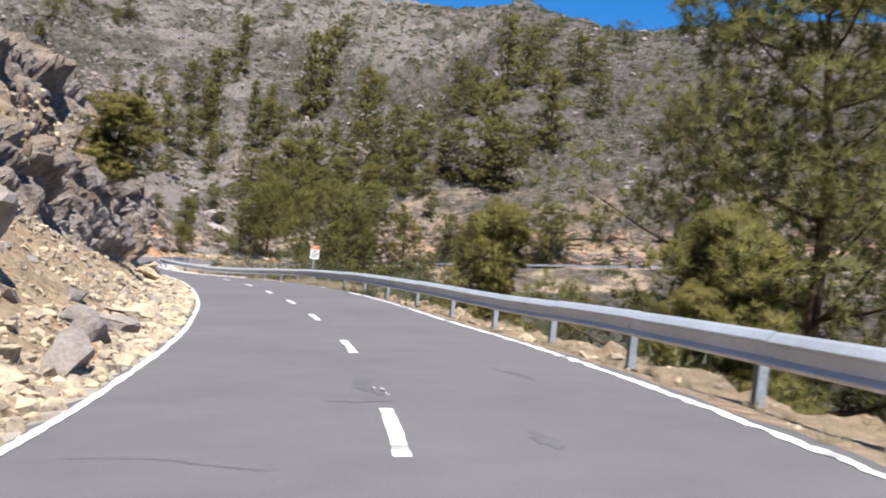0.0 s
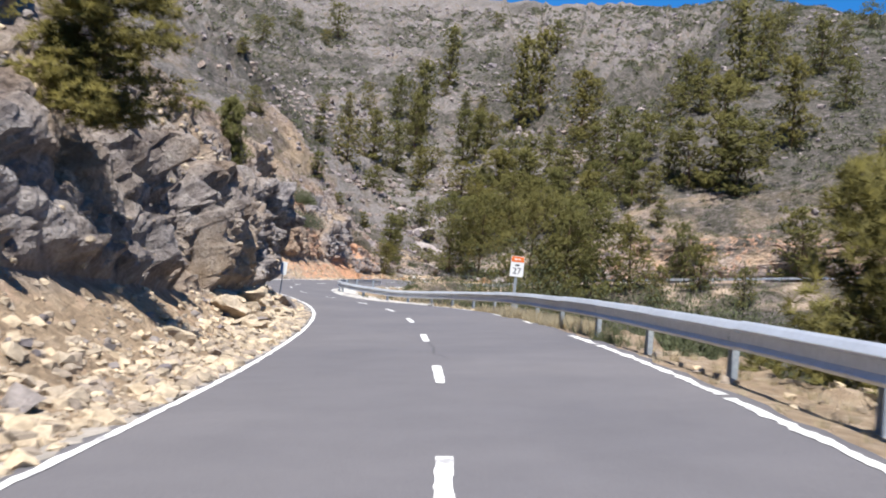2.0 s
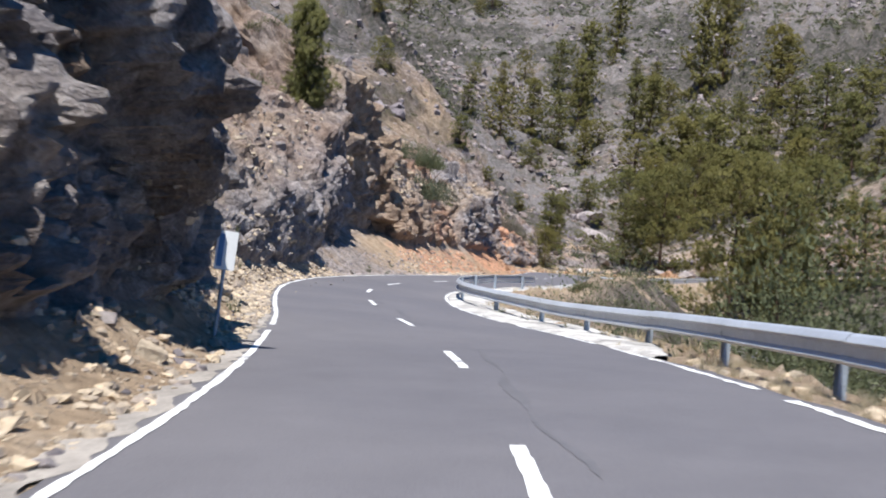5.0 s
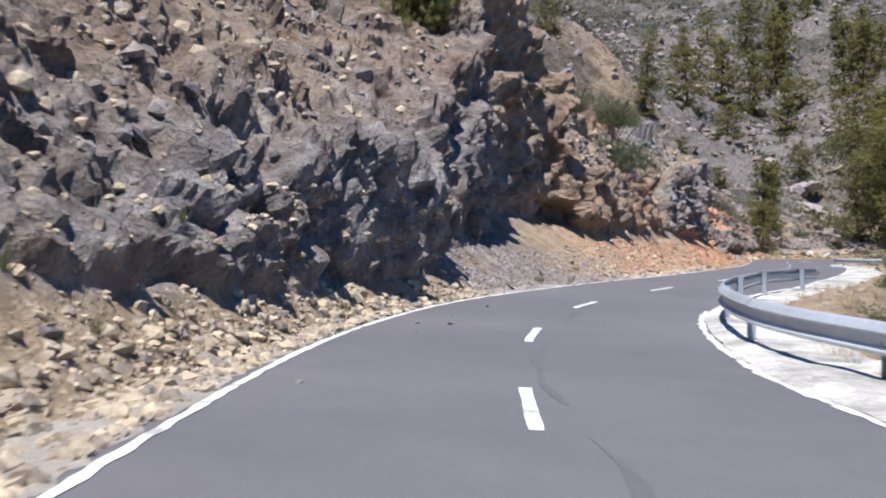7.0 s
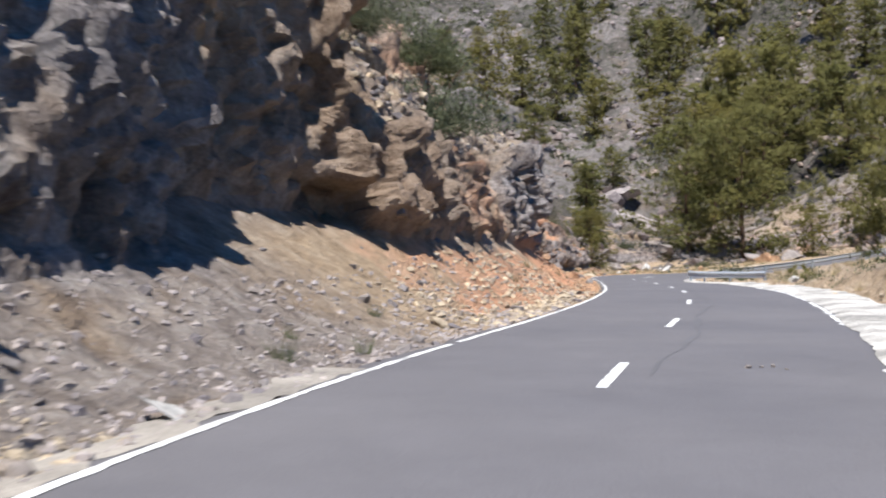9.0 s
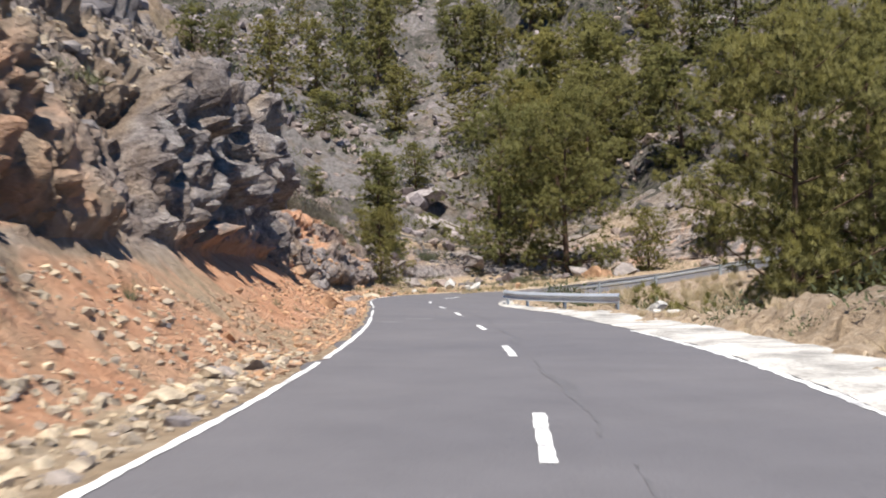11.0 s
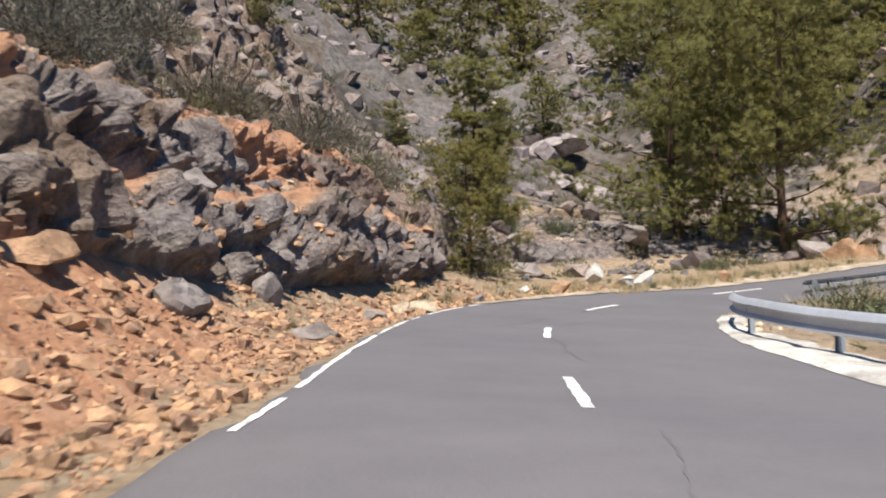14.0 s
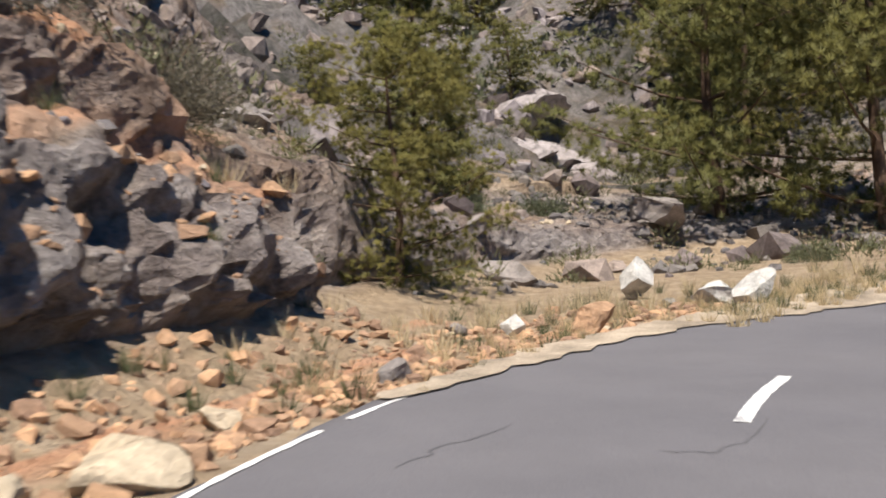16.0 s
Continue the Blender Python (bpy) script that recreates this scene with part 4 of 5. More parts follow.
def kilometre_sign(s, lat):
    x, y, z = on_road(s, lat)
    root = thing("kilometre_sign", "white kilometre sign with an orange top on a steel post", "road sign", "", (x, y, z - 0.3))
    root.rotation_euler = (0, radians(1.0), radians(17))
    bm = bmesh.new()
    bmesh.ops.create_cube(bm, size=1.0, matrix=Matrix.Translation((0, 0.035, 0.85)) @ Matrix.Diagonal((0.08, 0.04, 1.7, 1)))
    bmesh.ops.bevel(bm, geom=bm.edges[:], offset=0.006, segments=1, affect="EDGES")
    part("post", bm, POST_STEEL, root)
    panel = part("panel", rounded_plate(0.40, 0.62, 0.03, 0.02), SIGN_WHITE, root, "white sign panel")
    panel.location = (0, 0, 1.72)
    head = part("header", rounded_plate(0.375, 0.165, 0.02, 0.004), SIGN_ORANGE, panel, "orange header band")
    head.location = (0, -0.013, 0.215)
    for w, px in ((0.07, -0.065), (0.03, 0.0), (0.035, 0.06)):
        b = part("header_mark", rounded_plate(w, 0.045, 0.006, 0.003), SIGN_WHITE, panel)
        b.location = (px, -0.0175, 0.215)
    b = part("unit_mark", rounded_plate(0.13, 0.05, 0.01, 0.003), SIGN_BLACK, panel)
    b.location = (0, -0.0115, 0.035)
    letters("27", 0.27, SIGN_BLACK, panel, pose(0, -0.0115, -0.145, 90, 0, 0))
    return root


def marker(s, lat):
    x, y, z = on_road(s, lat)
    root = thing("edge_marker", "small white and blue marker plate against the rock", "road marker", "", (x, y, z - 0.1))
    root.rotation_euler = (0, radians(3), radians(24))
    bm = bmesh.new()
    bmesh.ops.create_cone(bm, cap_ends=True, segments=10, radius1=0.025, radius2=0.025, depth=1.35, matrix=Matrix.Translation((0, 0.03, 0.675)))
    part("post", bm, POST_STEEL, root)
    pl = part("plate", rounded_plate(0.26, 0.5, 0.02, 0.015), SIGN_WHITE, root)
    pl.location = (0, 0, 1.25)
    st = part("stripe", rounded_plate(0.07, 0.42, 0.01, 0.003), SIGN_BLUE, pl, "blue stripe")
    st.location = (-0.07, -0.0105, 0)
    return root


kilometre_sign(50.3, 3.5)
marker(60.6, -3.0)
# ---------- where things stand ----------
from mathutils.bvhtree import BVHTree

bpy.context.view_layer.update()
SHEETS = []
for nm in ("ground", "rock_cutting", "downhill_verge", "road"):
    me = bpy.data.objects[nm].data
    co = np.empty(len(me.vertices) * 3, dtype=np.float32)
    me.vertices.foreach_get("co", co)
    lv = np.empty(len(me.loops), dtype=np.int32)
    me.loops.foreach_get("vertex_index", lv)
    SHEETS.append(BVHTree.FromPolygons(co.reshape(-1, 3).tolist(), lv.reshape(-1, 4).tolist()))


def ground_z(x, y, top=400.0):
    """The highest ground under a point of the plan."""
    zs = [h[0].z for h in (b.ray_cast(Vector((x, y, top)), Vector((0, 0, -1))) for b in SHEETS) if h[0] is not None]
    return max(zs) if zs else 0.0


# ---------- pines ----------
def tube(rng, pts, radii, sides):
    """Verts and quads of a tapering tube through pts."""
    v, f = [], []
    for i, (p, r) in enumerate(zip(pts, radii)):
        t = pts[min(i + 1, len(pts) - 1)] - pts[max(i - 1, 0)]
        t = t / (np.linalg.norm(t) + 1e-9)
        a = np.cross(t, (0.3, 0.9, 0.1))
        a /= np.linalg.norm(a) + 1e-9
        b = np.cross(t, a)
        for k in range(sides):
            w = 2 * math.pi * k / sides
            v.append(p + r * (math.cos(w) * a + math.sin(w) * b))
    for i in range(len(pts) - 1):
        for k in range(sides):
            f.append((i * sides + k, i * sides + (k + 1) % sides, (i + 1) * sides + (k + 1) % sides, (i + 1) * sides + k))
    return v, f


def spikes(rng, centres, per, length, width, out):
    """Tufts of needles: thin blades that burst from each centre."""
    n = len(centres) * per
    c = np.repeat(centres, per, 0)
    d = rng.normal(size=(n, 3)) + np.repeat(out, per, 0)
    d /= np.linalg.norm(d, axis=1)[:, None]
    side = np.cross(d, rng.normal(size=(n, 3)))
    side /= np.linalg.norm(side, axis=1)[:, None] + 1e-9
    ln = length * rng.uniform(0.6, 1.15, (n, 1))
    w = width * rng.uniform(0.7, 1.3, (n, 1))
    a = c + d * ln * 0.12
    # blades face outwards from their tuft, so that a tuft is lit as one soft clump
    o = np.repeat(out, per, 0) + 0.35 * d
    flip = (np.cross(side, d) * o).sum(1) < 0
    side[flip] *= -1
    v = np.stack([a - side * w, a + side * w, c + d * ln], 1).reshape(-1, 3)
    return v, np.arange(n * 3).reshape(-1, 3), np.repeat(o / np.linalg.norm(o, axis=1)[:, None], 3, 0)


def pine(name, label, height, radius, clumps, per, length, width, seed, crown_from=0.15, shape=0.75, sides=6, puff=1.45, deep=0.7, ring=4, more=0.42):
    """A Canary pine: tapered trunk, rising limbs in uneven whorls, shaggy tufts of long needles."""
    rng = np.random.default_rng(seed)
    root = thing(name, label, "pine tree", "pines on the mountainside")
    lean = rng.normal(size=2) * 0.03
    zs = np.linspace(0, 1, 9)
    axis = np.stack([lean[0] * height * zs ** 1.5 + 0.02 * height * np.sin(zs * 5 + seed), lean[1] * height * zs ** 1.5, zs * height], 1)
    r0 = 0.016 * height + 0.03
    v, f = tube(rng, axis, r0 * (1 - zs * 0.92), sides)
    centres, outs = [], []
    whorls = int(4 + height * more)
    limbs = whorls * ring
    per_limb = max(3, clumps // limbs)
    lumps = rng.uniform(0.5, 1.25, 12)
    for k in range(limbs):
        t = crown_from + (0.97 - crown_from) * (k // ring + rng.uniform(0.0, 0.35)) / whorls
        az = k * 2.4 + rng.uniform(-0.5, 0.5)
        u = (t - crown_from) / (1 - crown_from)
        prof = (1 - u) ** shape * (0.55 + 0.45 * min(1, u * 5 + 0.35))
        reach = radius * (prof + 0.06) * lumps[int(az * 2) % 12] * rng.uniform(0.7, 1.15)
        p0 = np.array([np.interp(t, zs, axis[:, i]) for i in range(3)])
        dirv = np.array([math.cos(az), math.sin(az), 0])
        rise = rng.uniform(0.05, 0.42) + 0.25 * u
        q = np.linspace(0, 1, 4)
        pts = p0 + dirv * reach * q[:, None] + np.array([0, 0, 1]) * (reach * rise * q ** 1.4)[:, None]
        lv, lf = tube(rng, pts, r0 * 0.32 * (1 - t * 0.6) * (1 - 0.85 * q), 4)
        f += [tuple(i + len(v) for i in face) for face in lf]
        v += lv
        puffs = max(1, min(3, int(round(0.4 + reach / (0.36 * radius)))))
        for j in range(puffs):
            w = (j + 1) / puffs * rng.uniform(0.85, 1.05)
            mid = p0 + dirv * reach * w + np.array([0, 0, reach * rise * w ** 1.4]) + rng.normal(size=3) * 0.06 * radius
            size = puff * (0.115 * radius + 0.05) * rng.uniform(0.65, 1.35)
            for _ in range(max(2, per_limb // puffs)):
                g = rng.normal(size=3)
                g = g / np.linalg.norm(g) * rng.uniform(0.3, 1.0) ** 0.5
                centres.append(mid + g * size * np.array([1.25, 1.25, deep]))
                outs.append(g * 0.8 + np.array([0, 0, 0.75]))
    for _ in range(max(4, clumps // 40)):
        centres.append(axis[-1] + rng.normal(size=3) * (0.07 * radius) - np.array([0, 0, rng.uniform(0, 0.07) * height]))
        outs.append(np.array([0, 0, 0.7]))
    put("trunk", mesh_of("trunk", np.array(v), np.array(f), True), BARK, root)
    cv, cf, cn = spikes(rng, np.array(centres), per, length, width, np.array(outs))
    me = mesh_of("crown", cv, cf, True)
    me.normals_split_custom_set_from_vertices(cn)
    put("crown", me, NEEDLES, root)
    return root


NEAR_LABEL = "shaggy olive-green pine with long drooping needle tufts"
FAR_LABEL = "dark olive pine standing on the stony slope"


def stand(proto, x, y, height, base_height, seed, label="", sink=0.25, z=None, wide=1.0):
    """Sets a copy of a pine at a place of the plan, scaled to its height."""
    rng = random.Random(seed)
    k = height / base_height
    kx = wide * k * rng.uniform(0.88, 1.15) / proto.scale.x
    k = k / proto.scale.z
    ob = copy_thing(proto, Matrix.Translation((x, y, ground_z(x, y) - sink if z is None else z)) @ Matrix.Rotation(rng.uniform(0, 6.28), 4, "Z") @ Matrix.Diagonal((kx, kx, k, 1)))
    if label:
        tagged(ob, label)
    return ob


NEAR = [pine("pine_tree", NEAR_LABEL, 6.0, 2.3, 2400, 26, 0.28, 0.012, 11, 0.02, 0.6, 8, 1.7, 0.85, 5, 0.7), pine("pine_tree", NEAR_LABEL, 14.0, 6.4, 5200, 28, 0.34, 0.012, 12, 0.02, 0.36, 8, 1.6, 0.8, 5, 0.5)]
MID = [pine("pine_tree", FAR_LABEL, 10.0, 3.8, 1200, 46, 0.28, 0.016, 21, 0.06, 0.36, 6, 1.5, 0.9, 4, 0.36), pine("pine_tree", FAR_LABEL, 10.0, 2.5, 900, 46, 0.28, 0.016, 22, 0.06, 0.45, 6, 1.75, 0.9, 4, 0.42), pine("pine_tree", FAR_LABEL, 10.0, 3.1, 1050, 46, 0.28, 0.016, 23, 0.05, 0.34, 6, 1.6, 0.9, 4, 0.36)]
FARP = [pine("pine_tree", FAR_LABEL, 10.0, 2.8, 620, 64, 0.30, 0.019, 31, 0.03, 0.45, 5, 1.75, 0.95), pine("pine_tree", FAR_LABEL, 10.0, 3.3, 680, 64, 0.30, 0.019, 32, 0.04, 0.36, 5, 1.7, 0.95), pine("pine_tree", FAR_LABEL, 10.0, 2.3, 580, 64, 0.30, 0.019, 33, 0.03, 0.5, 5, 1.8, 0.95), pine("pine_tree", FAR_LABEL, 10.0, 3.9, 720, 64, 0.30, 0.019, 34, 0.05, 0.3, 5, 1.6, 0.95)]
HEAD = pine("pine_tree", FAR_LABEL, 11.0, 4.8, 2400, 46, 0.26, 0.0105, 41, 0.04, 0.3, 7, 1.45, 0.8, 4, 0.34)
# beside the road: plan x, y, height
BESIDE = [(1.4, 31.0, 3.9), (9.0, 27.5, 15.0), (-32.9, 93.2, 5.2), (6.4, 24.5, 5.2), (4.6, 20.5, 2.4)]
for k, (x, y, h) in enumerate(BESIDE):
    if k < 2:
        NEAR[k].matrix_basis = Matrix.Translation((x, y, ground_z(x, y) - 0.25)) @ Matrix.Diagonal((h / (5.2, 14.0)[k], h / (5.2, 14.0)[k], h / (6.0, 14.0)[k], 1))
    else:
        stand(NEAR[0], x, y, h, 6.0, 100 + k, wide=0.8 if k == 2 else 1.0)
stand(NEAR[0], -9.4, 31.2, 2.3, 6.0, 131, "bright olive young pine rooted in the rock face", z=2.85, wide=1.6)
# round the head of the ravine
RAVINE_HEAD = [(-32.6, 181.2, 12.0), (-28.0, 180.0, 13.0), (-31.5, 193.5, 12.0), (-26.5, 198.0, 12.0), (-41.4, 181.5, 4.4), (-44.0, 193.0, 3.4), (-16.9, 150.0, 17.5), (-13.0, 154.5, 15.0)]
for k, (x, y, h) in enumerate(RAVINE_HEAD):
    if k == 0:
        HEAD.matrix_basis = Matrix.Translation((x, y, ground_z(x, y) - 0.3)) @ Matrix.Diagonal((h / 11.0,) * 3 + (1,))
    else:
        stand(HEAD, x, y, h, 11.0, 150 + k, wide=0.9 if k == 1 else 0.8)
stand(HEAD, -38.3, 163.9, 4.5, 11.0, 171, "small layered olive pine beside the bend", wide=1.0)
# on the mountainside and in the grove behind the ravine: plan x, y, height, width
SLOPE_PINES_A = [(-56.2, 157, 4.3, 3), (-107.2, 287.6, 7, 6.6), (-114.3, 332.2, 6.7, 3.7), (-100.9, 331, 10.5, 7.5), (-101.9, 323.6, 4.7, 3.3), (-76.5, 200, 3.1, 2.5), (-76.2, 246.8, 5, 3.7), (-65.4, 213.6, 5, 2.9), (-73, 256.2, 5.4, 2.8), (-61.4, 218.3, 8.9, 5.3), (-63.8, 263.9, 10.1, 4.6), (-61, 236.6, 10.3, 4.1), (-56.5, 237.9, 10.3, 4.8), (-57.3, 259.8, 18, 3.5), (-58.1, 291.2, 15.9, 3.4), (-57.5, 284.3, 3.4, 2.2), (-61.3, 375.4, 5.4, 4.4), (-50.3, 274.7, 5.7, 2.6), (-44.1, 242.9, 11.5, 4.2), (-40.8, 240.5, 10.5, 4.1), (-39.7, 251.2, 7.6, 3.6), (-50.7, 245.7, 5.1, 5.9), (-38.9, 218, 6.3, 6.4), (-35.2, 261.2, 21.6, 6.5), (-32.2, 267.1, 20.5, 5.7)]
SLOPE_PINES_B = [(-36.3, 331.5, 9.6, 5.8), (-25.8, 237.1, 5.5, 3.4), (-19.5, 220.1, 8.1, 4.3), (-19.8, 240.4, 13.9, 5.2), (-19.6, 272.2, 7.2, 4.7), (-11.4, 219, 10.9, 5.9), (-7.1, 211.8, 10, 5.9), (-0.3, 238.5, 11.1, 5.6), (2.7, 223.3, 10.1, 4.8), (9.2, 231.3, 18, 6.1), (13.7, 240.4, 13.8, 5.7), (21.8, 282.9, 5.1, 3.5), (16.9, 254.7, 9.5, 5.1), (24.9, 243, 11.4, 5.7), (29.5, 247.9, 8.6, 4.9), (38.5, 275.5, 6.3, 4.8), (17.5, 207.3, 15.5, 5.8), (27.3, 221.5, 9.3, 4.8), (5.5, 194.6, 18.6, 6.3), (8.3, 191, 11.9, 7.2), (12.2, 200.3, 5.9, 4.1), (1, 197.2, 10.9, 5.1), (-1.7, 199.6, 8.7, 3.7), (-47.1, 157.9, 3.6, 1.9), (-52.7, 207.8, 4.8, 4.6)]
SLOPE_PINES_C = [(-46.3, 166.1, 1.8, 1.7), (-48.6, 189, 2.9, 1.6), (-40.1, 173.8, 7.2, 2.9), (-43.6, 207.7, 4.7, 3.4), (-45.3, 201.2, 3.1, 2.1), (-14.9, 208.1, 7.6, 4.6), (-11.2, 206.1, 6, 4.6), (-8.1, 202.7, 6.4, 4.1), (-4.4, 191.4, 6.5, 3.5), (-11, 182.1, 2.1, 1.2), (-6.9, 179.2, 4.3, 1.8), (-2.9, 181.7, 4.4, 2.5), (-32.9, 202.2, 13.1, 5.7), (-29.6, 205.2, 14.5, 6.3), (-25.4, 205.2, 14.2, 6.3), (-18.9, 198.4, 10.3, 5.5), (-55.6, 249.8, 12.9, 2.9), (-49.1, 227.1, 9, 3.6), (-44.3, 258.9, 7.2, 3.2), (-26.8, 218.1, 10.9, 5.3), (-31.7, 224.8, 8.6, 4.2), (-19.9, 213.6, 7.9, 3.9), (-15.7, 221, 8.4, 4.1), (-7.6, 196.7, 12.1, 4), (-14.4, 190.1, 11.3, 4.8)]
# below the road, on the ravine's flanks
RAVINE_PINES = [(-11, 160, 14, 9), (-5.5, 161, 9, 6), (-2, 156, 5, 3.4), (3, 160, 6, 4), (-15.5, 158.5, 9, 6), (8, 154, 5, 3.4), (-22.4, 178.4, 4.6, 3.4), (-17.5, 181, 6, 4.4), (-12, 176, 5.5, 4), (1, 171.1, 8, 5.4), (15.9, 167.7, 10, 7), (12, 110, 5, 3.4), (22, 118, 10, 6.5), (30, 128, 11, 7), (16, 132, 8, 5), (24, 95, 9, 6), (38, 120, 11, 7)]
for k, (x, y, h, w) in enumerate(SLOPE_PINES_A + SLOPE_PINES_B + SLOPE_PINES_C + RAVINE_PINES):
    near = y < 215
    proto = MID if near else FARP
    slim = w / h
    pick = (0 if slim > 0.62 else 2 if slim > 0.45 else 1) if near else (3 if slim > 0.7 else 1 if slim > 0.52 else 0 if slim > 0.4 else 2)
    stand(proto[pick], x, y, h, 10.0, 200 + k, wide=1.3 * max(0.7, min(1.5, slim / (0.72, 0.44, 0.56)[pick] if near else slim / (0.52, 0.62, 0.42, 0.74)[pick])))
for proto, (x, y, h) in zip(MID + FARP, ((-24.0, 207.0, 9.0), (-13.5, 203.5, 8.2), (-21.5, 209.5, 8.6), (-24.0, 224.0, 7.0), (-70.5, 262.0, 6.4), (-45.0, 268.0, 7.0), (-2.5, 226.0, 8.0))):
    proto.matrix_basis = Matrix.Translation((x, y, ground_z(x, y) - 0.3)) @ Matrix.Diagonal((h / 10.0, h / 10.0, h / 10.0, 1))

# ---------- scrub, grass ----------
def scrub_mesh(name, places, per, material, label, category, spread=1.0, flat=0.7, blade=0.30, thick=0.06, bias=0.5, seed=5):
    """Low bushes or tufts, all in one mesh. places: x, y, z, size."""
    rng = np.random.default_rng(seed)
    pl = np.asarray(places)
    n = len(pl)
    base = np.repeat(pl[:, :3], per, 0)
    size = np.repeat(pl[:, 3], per)[:, None]
    off = rng.normal(size=(n * per, 3))
    off /= np.linalg.norm(off, axis=1)[:, None]
    off[:, 2] = np.abs(off[:, 2]) * flat
    lump = np.repeat(rng.uniform(0.75, 1.25, (n, 1)), per, 0)
    c = base + off * size * lump * spread * rng.uniform(0.35, 1.0, (n * per, 1))
    d = off * 0.8 + rng.normal(size=off.shape) * 0.6 + np.array([0, 0, bias])
    d /= np.linalg.norm(d, axis=1)[:, None]
    side = np.cross(d, rng.normal(size=d.shape))
    side /= np.linalg.norm(side, axis=1)[:, None] + 1e-9
    ln = size * blade * rng.uniform(0.6, 1.3, (n * per, 1)) * 2
    w = size * thick * rng.uniform(0.6, 1.4, (n * per, 1)) * 2
    v = np.stack([c - side * w, c + side * w, c + d * ln], 1).reshape(-1, 3)
    ob = put(name, mesh_of(name, v, np.arange(len(v)).reshape(-1, 3)), material)
    return tagged(ob, label, category, kind="stuff")


def scatter(n, box, keep, seed):
    """Random places of the plan where keep(x, y, s, lat) says how likely a plant is."""
    rng = np.random.default_rng(seed)
    x, y = rng.uniform(box[0], box[1], n), rng.uniform(box[2], box[3], n)
    s, lat = road_at(x, y)
    ok = rng.uniform(0, 1, n) < keep(x, y, s, lat)
    return x[ok], y[ok], rng.uniform(0, 1, ok.sum())


def patchy(x, y, scale, k, lo=-0.2, hi=0.3):
    return smooth(lo, hi, fbm(np.stack([x / scale, y / scale, 0 * x], 1), 3, k))


x, y, r = scatter(37000, (-165, 95, 60, 400), lambda x, y, s, lat: (lat < -9) * (np.hypot(x + 33, y - 148) > 58) * np.where(s > 180, 0.3 + 0.7 * patchy(x, y, 12, 3), 0.08 + 0.8 * patchy(x, y, 14, 3)), 71)
scrub_mesh("hillside_scrub", [(a, b, ground_z(a, b) - 0.1, 0.5 + 0.95 * c * c) for a, b, c in zip(x, y, r)], 28, SCRUB, "low grey-green scrub scattered over the mountainside", "scrub", 1.0, 0.75, 0.22, 0.065, 0.5, 6)
x, y, r = scatter(3800, (-75, 0, -10, 175), lambda x, y, s, lat: (lat < -6.8) * (lat > -26) * np.clip(0.1 + 0.8 * patchy(x, y, 9, 13) + 0.5 * (s > 138) * (lat > -16), 0, 1), 72)
scrub_mesh("cutting_scrub", [(a, b, ground_z(a, b) - 0.08, 0.28 + 0.5 * c * c) for a, b, c in zip(x, y, r)], 190, SCRUB, "grey dry scrub on the slope above the cutting", "scrub", 1.0, 0.8, 0.11, 0.014, 0.6, 7)
x, y, r = scatter(1500, (-10, 75, 160, 200), lambda x, y, s, lat: (s > 190) * (lat < -7) * (lat > -32) * (0.25 + 0.6 * patchy(x, y, 7, 33)), 76)
scrub_mesh("far_bank_scrub", [(a, b, ground_z(a, b) - 0.1, 0.4 + 0.8 * c * c) for a, b, c in zip(x, y, r)], 60, SCRUB, "grey-green scrub on the bank beyond the ravine", "scrub", 1.0, 0.8, 0.14, 0.03, 0.5, 11)
x, y, r = scatter(6500, (-95, 30, 90, 210), lambda x, y, s, lat: (lat < -9) * (np.hypot(x + 33, y - 148) <= 58) * (0.1 + 0.6 * patchy(x, y, 9, 3)), 74)
scrub_mesh("ravine_head_scrub", [(a, b, ground_z(a, b) - 0.08, 0.3 + 0.75 * c * c) for a, b, c in zip(x, y, r)], 110, SCRUB, "grey-green scrub round the head of the ravine", "scrub", 1.0, 0.85, 0.12, 0.017, 0.6, 9)
x, y, r = scatter(2600, (-30, 45, -5, 172), lambda x, y, s, lat: (lat > 5.0) * (lat < 40) * (0.25 + 0.7 * patchy(x, y, 7, 23)), 73)
scrub_mesh("ravine_scrub", [(a, b, ground_z(a, b) - 0.1, 0.45 + 0.9 * c * c) for a, b, c in zip(x, y, r)], 150, GREENLEAF, "green shrubs filling the ravine below the road", "scrub", 1.0, 0.9, 0.085, 0.016, 0.5, 8)


x, y, r = scatter(520, (-20, 24, 36, 82), lambda x, y, s, lat: (lat > 5.6) * (lat < 17) * (s > 38) * (s < 80) * (0.35 + 0.65 * patchy(x, y, 5, 29)), 75)
scrub_mesh("ravine_bushes", [(a, b, ground_z(a, b) + 0.1, 1.5 + 1.3 * c) for a, b, c in zip(x, y, r)], 2400, GREENLEAF, "dense grey-green bushes rising from the ravine behind the barrier", "scrub", 1.0, 1.35, 0.026, 0.0042, 0.5, 10)


def tufts(n, seed, ranges, size, material, label, per=26):
    rng = np.random.default_rng(seed)
    pl = []
    for _ in range(n):
        s0, s1, a, b = ranges[rng.integers(len(ranges))]
        p = on_road(rng.uniform(s0, s1), rng.uniform(a, b))
        pl.append((p[0], p[1], ground_z(p[0], p[1]) - 0.02, size * rng.uniform(0.5, 1.3)))
    return scrub_mesh("dry_grass" if material is STRAW else "green_weeds", pl, per, material, label, "grass", 0.55, 0.3, 0.75, 0.014, 2.2, seed)


